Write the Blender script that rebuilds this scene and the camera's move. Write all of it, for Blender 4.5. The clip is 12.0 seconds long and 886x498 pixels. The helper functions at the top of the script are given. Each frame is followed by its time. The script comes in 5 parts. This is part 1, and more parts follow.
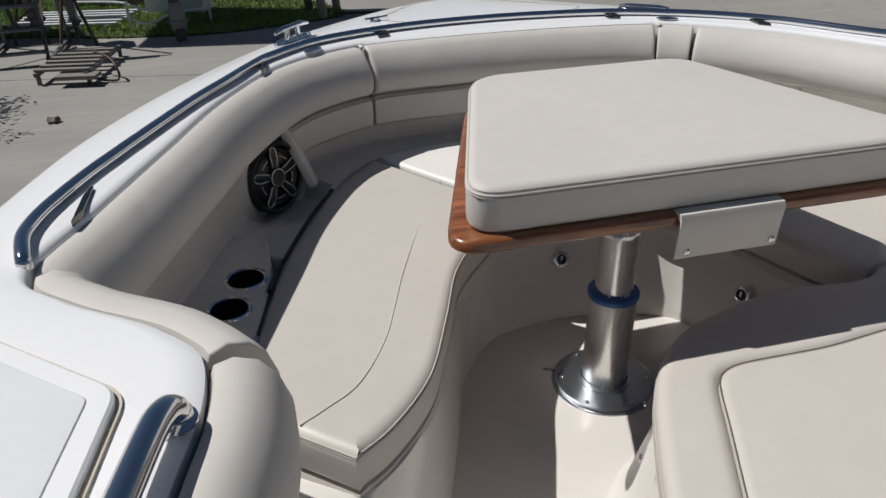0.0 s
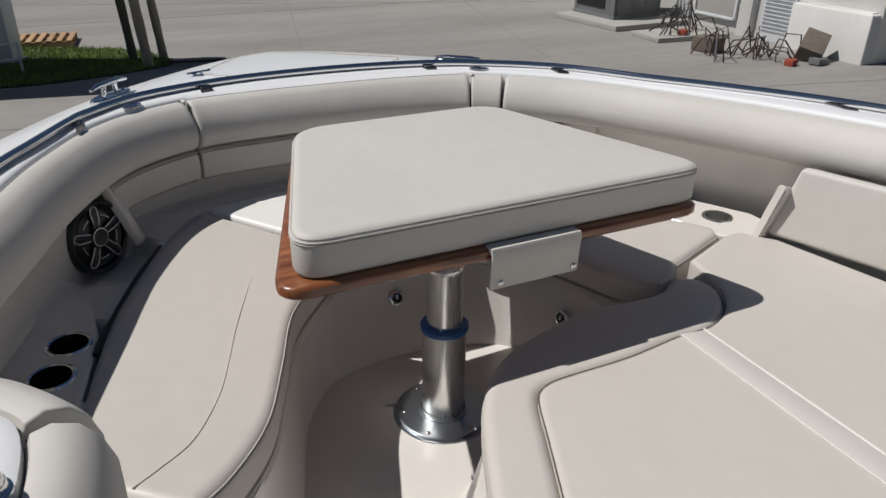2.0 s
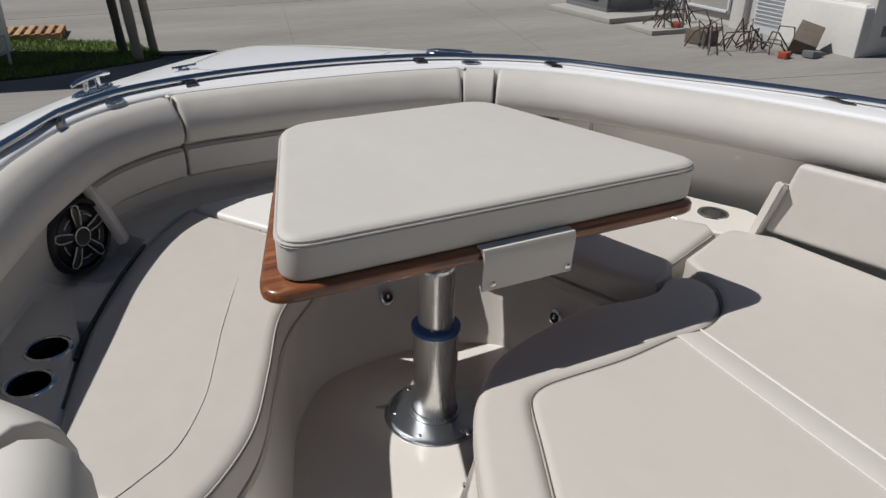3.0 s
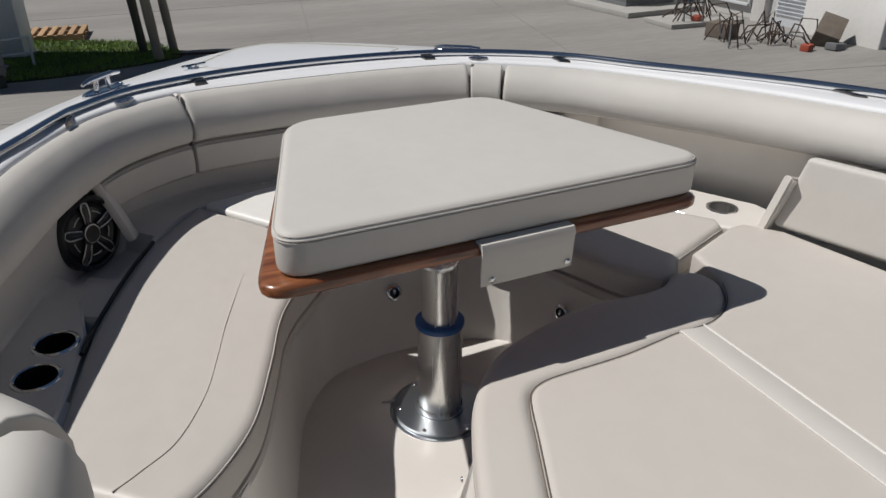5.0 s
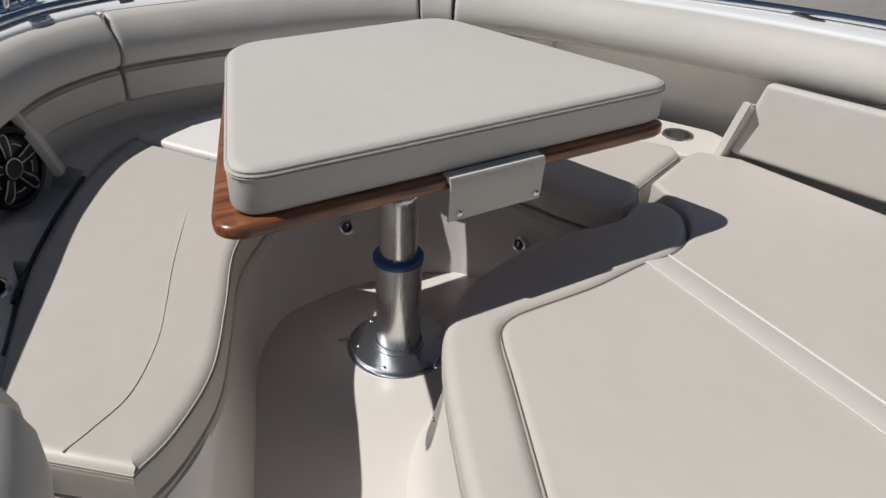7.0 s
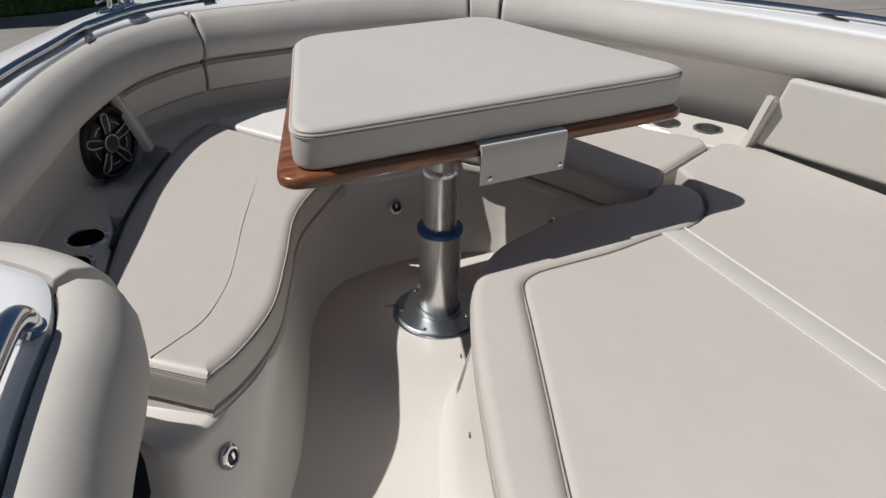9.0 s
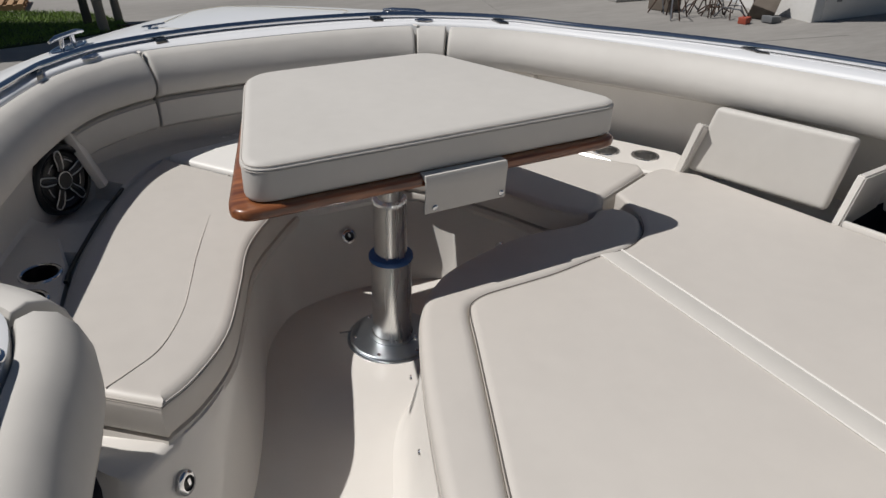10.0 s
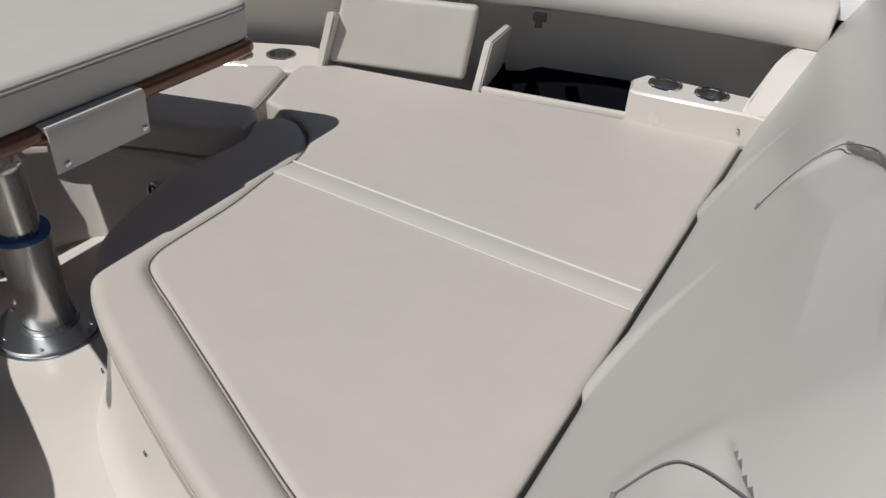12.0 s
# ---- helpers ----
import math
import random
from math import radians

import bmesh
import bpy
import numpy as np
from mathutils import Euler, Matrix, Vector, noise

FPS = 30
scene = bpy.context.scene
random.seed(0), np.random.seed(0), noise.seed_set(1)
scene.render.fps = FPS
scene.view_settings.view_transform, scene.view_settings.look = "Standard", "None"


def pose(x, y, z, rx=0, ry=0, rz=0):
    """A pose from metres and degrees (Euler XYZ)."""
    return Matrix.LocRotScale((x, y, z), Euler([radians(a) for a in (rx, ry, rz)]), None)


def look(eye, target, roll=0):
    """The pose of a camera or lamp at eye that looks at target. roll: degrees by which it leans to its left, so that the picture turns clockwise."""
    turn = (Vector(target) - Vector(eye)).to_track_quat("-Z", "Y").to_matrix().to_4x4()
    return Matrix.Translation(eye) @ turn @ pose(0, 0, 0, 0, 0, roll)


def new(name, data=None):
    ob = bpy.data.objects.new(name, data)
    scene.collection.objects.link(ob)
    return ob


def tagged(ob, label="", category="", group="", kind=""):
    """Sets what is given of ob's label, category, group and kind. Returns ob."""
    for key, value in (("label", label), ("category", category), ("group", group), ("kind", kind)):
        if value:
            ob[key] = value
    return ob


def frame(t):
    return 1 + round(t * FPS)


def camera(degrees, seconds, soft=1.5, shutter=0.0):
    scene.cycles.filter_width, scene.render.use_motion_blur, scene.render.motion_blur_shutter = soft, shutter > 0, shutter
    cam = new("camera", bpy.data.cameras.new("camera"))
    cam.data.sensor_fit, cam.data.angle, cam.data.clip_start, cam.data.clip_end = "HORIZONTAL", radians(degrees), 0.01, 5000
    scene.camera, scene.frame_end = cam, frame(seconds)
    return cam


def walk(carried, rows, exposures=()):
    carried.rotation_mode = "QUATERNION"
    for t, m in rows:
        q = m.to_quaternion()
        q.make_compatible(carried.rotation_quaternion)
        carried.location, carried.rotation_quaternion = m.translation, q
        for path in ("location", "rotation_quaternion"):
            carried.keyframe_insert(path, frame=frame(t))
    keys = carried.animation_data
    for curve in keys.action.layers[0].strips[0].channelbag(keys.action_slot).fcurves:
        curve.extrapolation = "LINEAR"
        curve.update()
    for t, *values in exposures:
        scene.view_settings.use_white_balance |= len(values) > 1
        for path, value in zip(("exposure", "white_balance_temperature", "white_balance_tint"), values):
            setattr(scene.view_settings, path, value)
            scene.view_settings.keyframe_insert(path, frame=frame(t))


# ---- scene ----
cam = camera(62.0, 12.0)

PATH = [
    (0, (-0.881, -1.69, 1.544), (-0.514, 0.009, 0.555), -1.2),
    (0.5, (-0.857, -1.678, 1.561), (-0.438, 0.041, 0.628), -0.0),
    (1, (-0.834, -1.688, 1.565), (-0.206, -0.006, 0.684), 0.3),
    (1.5, (-0.847, -1.763, 1.58), (-0.127, -0.114, 0.706), 0.4),
    (2, (-0.85, -1.783, 1.589), (-0.086, -0.163, 0.699), 0.9),
    (2.5, (-0.826, -1.736, 1.575), (-0.039, -0.136, 0.669), 1.2),
    (3, (-0.82, -1.737, 1.583), (-0.044, -0.132, 0.676), 1.0),
    (5, (-0.775, -1.765, 1.583), (-0.052, -0.141, 0.668), 0.0),
    (5.5, (-0.786, -1.781, 1.584), (-0.095, -0.139, 0.675), -0.0),
    (6, (-0.785, -1.765, 1.572), (-0.094, -0.129, 0.652), -0.1),
    (6.5, (-0.811, -1.683, 1.571), (-0.031, -0.128, 0.585), 0.8),
    (7, (-0.806, -1.654, 1.552), (0.037, -0.199, 0.47), 2.1),
    (7.2, (-0.82, -1.698, 1.548), (0.012, -0.254, 0.443), 2.4),
    (9, (-0.875, -1.938, 1.549), (-0.164, -0.384, 0.511), 0.7),
    (9.5, (-0.877, -1.975, 1.553), (-0.154, -0.416, 0.531), 0.1),
    (10, (-0.877, -2.027, 1.589), (-0.055, -0.483, 0.619), 1.0),
    (10.5, (-0.867, -1.987, 1.58), (0.141, -0.544, 0.631), 2.1),
    (11, (-0.864, -1.918, 1.563), (0.335, -0.679, 0.548), 2.6),
    (11.5, (-0.843, -1.872, 1.556), (0.5, -0.889, 0.447), 3.6),
    (12, (-0.847, -1.834, 1.55), (0.563, -1.029, 0.382), 3.5),
]
walk(cam, [(t, look(eye, target, roll)) for t, eye, target, roll in PATH],
     exposures=[(0, -0.02), (1.5, -0.05), (5.5, -0.10), (9.5, -0.09), (10.5, -0.12), (12, -0.30)])

from mathutils.geometry import tessellate_polygon

# ---------------------------------------------------------------- world and sun
SUN_FROM = Vector((-0.605, 0.262, 1.0)).normalized()
world = bpy.data.worlds.new("world")
scene.world = world
world.use_nodes = True
sky = world.node_tree.nodes.new("ShaderNodeTexSky")
sky.sky_type = "NISHITA"
sky.sun_disc = False
sky.sun_elevation = math.asin(SUN_FROM.z)
sky.sun_rotation = math.atan2(SUN_FROM.x, SUN_FROM.y)
sky.air_density, sky.dust_density, sky.ozone_density = 1.0, 0.2, 3.0
world.node_tree.links.new(sky.outputs[0], world.node_tree.nodes["Background"].inputs[0])
world.node_tree.nodes["Background"].inputs[1].default_value = 0.030
sun_data = bpy.data.lights.new("sun", "SUN")
sun_data.energy, sun_data.angle, sun_data.color = 4.2, radians(0.53), (1.0, 0.968, 0.93)
sun = new("sun", sun_data)
sun.matrix_world = look(SUN_FROM * 30, (0, 0, 0))


# ---------------------------------------------------------------- materials
def material(name, base, rough=0.5, metal=0.0, second=None, scale=3.0, amount=0.5, bump=0.0, bump_scale=200.0, kind="noise",
             coat=0.0, rough_var=0.06, stretch=(1, 1, 1), per_object=0.0, bump_kind="noise", soft=0.0):
    """A node material: two scales of colour variation, uneven gloss and fine relief, in metres."""
    m = bpy.data.materials.new(name)
    m.use_nodes = True
    n, l = m.node_tree.nodes, m.node_tree.links
    b = n["Principled BSDF"]
    b.inputs["Metallic"].default_value = metal
    b.inputs["Coat Weight"].default_value = coat
    b.inputs["Coat Roughness"].default_value = 0.12
    co = n.new("ShaderNodeTexCoord")
    mp = n.new("ShaderNodeMapping")
    mp.inputs["Scale"].default_value = stretch
    l.new(co.outputs["Object"], mp.inputs[0])
    big = n.new("ShaderNodeTexNoise")
    big.inputs["Scale"].default_value, big.inputs["Detail"].default_value = scale, 6
    fine = n.new("ShaderNodeTexNoise")
    fine.inputs["Scale"].default_value, fine.inputs["Detail"].default_value = scale * 14, 4
    l.new(mp.outputs[0], big.inputs[0]), l.new(mp.outputs[0], fine.inputs[0])
    add = n.new("ShaderNodeMath")
    add.operation = "MULTIPLY_ADD"
    l.new(fine.outputs[0], add.inputs[0])
    add.inputs[1].default_value = 0.45
    l.new(big.outputs[0], add.inputs[2])
    ramp = n.new("ShaderNodeMapRange")
    ramp.inputs[1].default_value, ramp.inputs[2].default_value = 0.5, 0.95
    ramp.inputs[3].default_value, ramp.inputs[4].default_value = 0.0, amount
    l.new(add.outputs[0], ramp.inputs[0])
    mix = n.new("ShaderNodeMix")
    mix.data_type = "RGBA"
    mix.inputs[6].default_value = (*base, 1)
    mix.inputs[7].default_value = (*(second or tuple(c * 0.86 for c in base)), 1)
    l.new(ramp.outputs[0], mix.inputs[0])
    out = mix.outputs[2]
    if per_object:
        info = n.new("ShaderNodeObjectInfo")
        hsv = n.new("ShaderNodeHueSaturation")
        mr = n.new("ShaderNodeMapRange")
        mr.inputs[3].default_value, mr.inputs[4].default_value = 1 - per_object, 1 + per_object
        l.new(info.outputs["Random"], mr.inputs[0]), l.new(mr.outputs[0], hsv.inputs["Value"])
        l.new(out, hsv.inputs["Color"])
        out = hsv.outputs[0]
    l.new(out, b.inputs["Base Color"])
    rr = n.new("ShaderNodeMapRange")
    rr.inputs[3].default_value, rr.inputs[4].default_value = max(0.02, rough - rough_var), rough + rough_var
    l.new(add.outputs[0], rr.inputs[0]), l.new(rr.outputs[0], b.inputs["Roughness"])
    if bump:
        if bump_kind == "voronoi":
            t = n.new("ShaderNodeTexVoronoi")
        elif bump_kind == "checker":
            t = n.new("ShaderNodeTexChecker")
        else:
            t = n.new("ShaderNodeTexNoise")
            t.inputs["Detail"].default_value = 3
        t.inputs["Scale"].default_value = bump_scale
        l.new(mp.outputs[0], t.inputs["Vector"])
        bp = n.new("ShaderNodeBump")
        bp.inputs["Strength"].default_value, bp.inputs["Distance"].default_value = bump, 0.002
        l.new(t.outputs[1] if bump_kind == "checker" else t.outputs[0], bp.inputs["Height"])
        l.new(bp.outputs[0], b.inputs["Normal"])
        if soft:
            sn = n.new("ShaderNodeTexNoise")
            sn.inputs["Scale"].default_value, sn.inputs["Detail"].default_value = 4.5, 2
            l.new(mp.outputs[0], sn.inputs["Vector"])
            sb = n.new("ShaderNodeBump")
            sb.inputs["Strength"].default_value, sb.inputs["Distance"].default_value = soft, 0.03
            l.new(sn.outputs[0], sb.inputs["Height"]), l.new(sb.outputs[0], bp.inputs["Normal"])
    return m


VINYL = material("cream_vinyl", (0.555, 0.532, 0.497), 0.58, second=(0.505, 0.483, 0.45), scale=1.6, amount=0.7, soft=0.22, bump=0.05, bump_scale=620, bump_kind="voronoi")
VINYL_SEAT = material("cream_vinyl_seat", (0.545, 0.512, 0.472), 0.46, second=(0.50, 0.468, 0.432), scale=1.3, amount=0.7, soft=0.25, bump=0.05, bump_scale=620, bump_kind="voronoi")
# Seat vinyl made paler: the bow cushion's brightness in the sun is coloured in.
VINYL_SUNLIT = material("sunlit_pale_vinyl", (0.74, 0.725, 0.695), 0.42, second=(0.69, 0.675, 0.65), scale=1.6, amount=0.7, soft=0.2, bump=0.05, bump_scale=620, bump_kind="voronoi")
PIPING = material("cream_piping", (0.72, 0.70, 0.665), 0.42, scale=6)
THREAD = material("grey_thread", (0.50, 0.46, 0.42), 0.7, scale=60, bump=0.4, bump_scale=900)
SEAM = material("dark_seam", (0.12, 0.105, 0.095), 0.8, scale=30)
GEL = material("beige_gelcoat", (0.70, 0.672, 0.633), 0.22, second=(0.655, 0.625, 0.585), scale=0.9, amount=0.7, coat=0.25, bump=0.02, bump_scale=30)
GEL_GREY = material("light_grey_gelcoat", (0.55, 0.535, 0.51), 0.36, second=(0.52, 0.505, 0.48), scale=0.8, amount=0.7, coat=0.12, rough_var=0.02)
DECK = material("white_gelcoat", (0.82, 0.825, 0.835), 0.2, second=(0.78, 0.785, 0.80), scale=0.8, amount=0.6, coat=0.3, bump=0.02, bump_scale=20)
NONSKID = material("white_nonskid", (0.68, 0.69, 0.70), 0.6, second=(0.62, 0.63, 0.645), scale=2, bump=0.8, bump_scale=240, bump_kind="checker")
GROOVE = material("stained_groove", (0.44, 0.38, 0.27), 0.7, second=(0.58, 0.53, 0.44), scale=9, amount=1.0)
STEEL = material("brushed_steel", (0.84, 0.84, 0.83), 0.24, 1.0, second=(0.76, 0.76, 0.75), scale=5, rough_var=0.05, stretch=(1, 1, 0.06))
PLATE = material("machined_plate", (0.46, 0.49, 0.52), 0.30, 1.0, second=(0.38, 0.41, 0.44), scale=8, rough_var=0.06)
CLIP = material("dark_polished_clip", (0.20, 0.19, 0.18), 0.18, 1.0, second=(0.12, 0.115, 0.11), scale=25)
# Darker upright streaks in the colour stand in for reflections inside the cups.
CUP = material("polished_cup_reflections", (0.78, 0.77, 0.75), 0.30, 1.0, second=(0.42, 0.41, 0.40), scale=14, amount=1.0, rough_var=0.08, stretch=(3, 3, 0.15))
CHROME = material("polished_steel", (0.74, 0.74, 0.75), 0.10, 1.0, second=(0.68, 0.68, 0.70), scale=10, rough_var=0.03)
BLUE = material("blue_tape", (0.03, 0.10, 0.30), 0.45, second=(0.05, 0.16, 0.40), scale=20)
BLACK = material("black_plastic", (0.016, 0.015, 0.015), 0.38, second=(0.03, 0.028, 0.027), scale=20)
SILVER = material("silver_plastic", (0.62, 0.62, 0.61), 0.35, 0.6, scale=20)
NAVY = material("dark_bin_liner", (0.006, 0.007, 0.013), 0.85, second=(0.009, 0.010, 0.018), scale=12)
CONCRETE = material("sunlit_concrete", (0.285, 0.272, 0.255), 0.88, second=(0.20, 0.19, 0.178), scale=0.5, amount=0.95, bump=0.5, bump_scale=40, stretch=(0.35, 1.5, 1))
JOINT = material("joint_dark", (0.17, 0.165, 0.155), 0.9, second=(0.23, 0.22, 0.21), scale=4, amount=1.0)
CURB = material("curb_concrete", (0.36, 0.35, 0.33), 0.85, second=(0.28, 0.27, 0.25), scale=2, bump=0.4, bump_scale=60)
SOIL = material("lawn_soil", (0.045, 0.06, 0.02), 0.95, second=(0.03, 0.04, 0.015), scale=5, bump=0.6, bump_scale=50)
GRASS = material("grass_blades", (0.19, 0.30, 0.04), 0.6, second=(0.12, 0.20, 0.028), scale=1.4, amount=1.0)
STUCCO = material("white_stucco", (0.64, 0.63, 0.61), 0.85, second=(0.55, 0.54, 0.515), scale=0.8, amount=0.8, bump=0.6, bump_scale=60)
PANEL = material("white_painted_metal", (0.62, 0.64, 0.66), 0.4, second=(0.55, 0.57, 0.60), scale=0.8, amount=0.8)
GREY_METAL = material("grey_painted_metal", (0.17, 0.175, 0.18), 0.45, second=(0.12, 0.125, 0.13), scale=2, amount=0.8, bump=0.1, bump_scale=40)
DARK_METAL = material("dark_rusty_bar", (0.045, 0.038, 0.034), 0.65, 0.3, second=(0.10, 0.05, 0.03), scale=9, amount=0.9)
ALU = material("weathered_aluminium", (0.17, 0.175, 0.19), 0.5, 0.6, second=(0.08, 0.085, 0.095), scale=6, amount=0.9)
RUST = material("red_scrap", (0.36, 0.07, 0.035), 0.6, second=(0.25, 0.045, 0.03), scale=5)
BROWN = material("brown_scrap_box", (0.15, 0.125, 0.10), 0.75, second=(0.10, 0.08, 0.065), scale=5, amount=0.9)
PALLET = material("pallet_wood", (0.42, 0.27, 0.15), 0.8, second=(0.30, 0.18, 0.095), scale=3, stretch=(1, 6, 6), per_object=0.15)
POST = material("weathered_post", (0.30, 0.26, 0.20), 0.85, second=(0.20, 0.175, 0.14), scale=3, stretch=(5, 5, 0.6), bump=0.6, bump_scale=70)
DARK_POST = material("dark_green_trunk", (0.095, 0.09, 0.065), 0.85, second=(0.06, 0.058, 0.045), scale=4, stretch=(3, 3, 1), bump=0.6, bump_scale=60)
DARK_COVER = material("dark_green_cover", (0.02, 0.035, 0.035), 0.7, second=(0.03, 0.045, 0.045), scale=3, amount=0.9, bump=0.2, bump_scale=30)
PLANK = material("grey_plank", (0.20, 0.185, 0.165), 0.85, second=(0.13, 0.12, 0.105), scale=4, stretch=(1, 7, 7))

NAVY.node_tree.nodes["Principled BSDF"].inputs["Specular IOR Level"].default_value = 0.1


def teak():
    """Varnished wood whose grain runs along x."""
    m = bpy.data.materials.new("varnished_teak")
    m.use_nodes = True
    n, l = m.node_tree.nodes, m.node_tree.links
    b = n["Principled BSDF"]
    co, mp = n.new("ShaderNodeTexCoord"), n.new("ShaderNodeMapping")
    mp.inputs["Scale"].default_value = (1.2, 16, 16)
    l.new(co.outputs["Object"], mp.inputs[0])
    g = n.new("ShaderNodeTexNoise")
    g.inputs["Scale"].default_value, g.inputs["Detail"].default_value, g.inputs["Distortion"].default_value = 3.0, 8, 0.6
    l.new(mp.outputs[0], g.inputs[0])
    r = n.new("ShaderNodeValToRGB")
    r.color_ramp.elements[0].position, r.color_ramp.elements[0].color = 0.32, (0.10, 0.028, 0.010, 1)
    r.color_ramp.elements[1].position, r.color_ramp.elements[1].color = 0.68, (0.34, 0.125, 0.045, 1)
    l.new(g.outputs[0], r.inputs[0]), l.new(r.outputs[0], b.inputs["Base Color"])
    b.inputs["Roughness"].default_value = 0.32
    b.inputs["Coat Weight"].default_value, b.inputs["Coat Roughness"].default_value = 0.7, 0.06
    return m


TEAK = teak()


# ---------------------------------------------------------------- building tools
def finish(name, bm, mat, parent=None, smooth=True, sharp=40):
    me = bpy.data.meshes.new(name)
    bmesh.ops.recalc_face_normals(bm, faces=bm.faces)
    bm.to_mesh(me)
    bm.free()
    if smooth:
        me.polygons.foreach_set("use_smooth", [True] * len(me.polygons))
        me.set_sharp_from_angle(angle=radians(sharp))
    me.materials.append(mat)
    ob = new(name, me)
    if parent is not None:
        ob.parent = parent
        ob.matrix_parent_inverse = parent.matrix_world.inverted()
    return ob


def part(name, bm, mat, parent, label=""):
    return tagged(finish(name, bm, mat, parent), label)


def thing(name, at, label, category, group="", kind="", rz=0.0):
    e = new(name)
    e.empty_display_size = 0.05
    e.matrix_world = pose(*at, 0, 0, rz)
    return tagged(e, label, category, group, kind)


def smooth_line(pts, per=8, closed=False):
    """A Catmull-Rom line through the points, with per steps a span."""
    p = [Vector(q) for q in pts]
    n, out = len(p), []
    for i in range(n if closed else n - 1):
        a = p[(i - 1) % n] if closed or i else p[0] * 2 - p[1]
        b, c = p[i], p[(i + 1) % n]
        d = p[(i + 2) % n] if closed or i + 2 < n else p[-1] * 2 - p[-2]
        for k in range(per):
            t = k / per
            out.append(0.5 * (2 * b + (c - a) * t + (2 * a - 5 * b + 4 * c - d) * t * t + (3 * b - a - 3 * c + d) * t ** 3))
    if not closed:
        out.append(p[-1].copy())
    return out


def resample(line, n):
    d = [0.0]
    for a, b in zip(line, line[1:]):
        d.append(d[-1] + (b - a).length)
    out, j = [], 0
    for k in range(n):
        s = d[-1] * k / (n - 1)
        while j < len(d) - 2 and d[j + 1] < s:
            j += 1
        f = (s - d[j]) / max(1e-9, d[j + 1] - d[j])
        out.append(line[j].lerp(line[j + 1], min(1, f)))
    return out


def rounded(pts, r, seg=6):
    """A closed outline with every corner rounded by r (a number, or one each)."""
    out, n = [], len(pts)
    for i, q in enumerate(pts):
        rr = r[i] if isinstance(r, (list, tuple)) else r
        q, a, b = Vector(q), Vector(pts[i - 1]), Vector(pts[(i + 1) % n])
        u, v = (a - q).normalized(), (b - q).normalized()
        ang = u.angle(v)
        cut = min(rr / math.tan(ang / 2), (a - q).length * 0.49, (b - q).length * 0.49)
        s, e = q + u * cut, q + v * cut
        for k in range(seg + 1):
            t = k / seg
            out.append(s.lerp(q, t).lerp(q.lerp(e, t), t))
    return out


def area(o):
    return sum(a.x * b.y - b.x * a.y for a, b in zip(o, o[1:] + o[:1])) / 2


def inset(o, d):
    """A counter-clockwise outline moved inwards by d, with folds at tight corners drawn together."""
    n, out = len(o), []
    for i in range(n):
        t = (o[(i + 1) % n] - o[i - 1]).normalized()
        out.append(Vector((o[i].x - t.y * d, o[i].y + t.x * d)))
    for _ in range(12):
        bad = [i for i in range(n) if (out[(i + 1) % n] - out[i]).dot(o[(i + 1) % n] - o[i]) < 0]
        if not bad:
            break
        for i in bad:
            m = (out[i] + out[(i + 1) % n]) / 2
            e = (o[(i + 1) % n] - o[i]).normalized() * 1e-5
            out[i], out[(i + 1) % n] = m - e, m + e
    return out


def cap(bm, ring):
    edges = [bm.edges.get((ring[i], ring[(i + 1) % len(ring)])) for i in range(len(ring))]
    bmesh.ops.triangle_fill(bm, edges=[e for e in edges if e], use_beauty=True, use_dissolve=False)


def slab(outline, profile, bm=None):
    """A solid from an outline and a profile of (inset, z) from below to above, closed at both ends."""
    o = [Vector(q).to_2d() for q in outline]
    if area(o) < 0:
        o.reverse()
    bm = bm or bmesh.new()
    rings = [[bm.verts.new((q.x, q.y, z)) for q in (inset(o, d) if d else o)] for d, z in profile]
    n = len(o)
    for a, b in zip(rings, rings[1:]):
        for i in range(n):
            bm.faces.new((a[i], a[(i + 1) % n], b[(i + 1) % n], b[i]))
    cap(bm, rings[-1]), cap(bm, rings[0])
    return bm


def soft_profile(z0, z1, r, dome=0.004):
    """Rounded lower and upper edges, and a top that swells a little."""
    low, up = [], []
    for k in range(5):
        a = radians(90 * k / 4)
        low.append((r * 0.6 * (1 - math.sin(a)), z0 + r * 0.6 * (1 - math.cos(a))))
        up.append((r * (1 - math.cos(a)), z1 - r + r * math.sin(a)))
    return low + up + [(r + 0.006, z1 + 0.0004)]


def sweep(line, profile, closed=True, cap=True, bm=None):
    """Carries a profile of (u to the right of the way, z) along a line."""
    bm = bm or bmesh.new()
    rings = []
    for i, q in enumerate(line):
        t = line[min(i + 1, len(line) - 1)] - line[max(i - 1, 0)]
        t = Vector((t.x, t.y, 0)).normalized()
        r = Vector((t.y, -t.x, 0))
        rings.append([bm.verts.new((q.x + r.x * u, q.y + r.y * u, q.z + z)) for u, z in profile])
    m = len(profile)
    for a, b in zip(rings, rings[1:]):
        for i in range(m if closed else m - 1):
            bm.faces.new((a[i], a[(i + 1) % m], b[(i + 1) % m], b[i]))
    if closed and cap:
        bm.faces.new(rings[0]), bm.faces.new(rings[-1][::-1])
    return bm


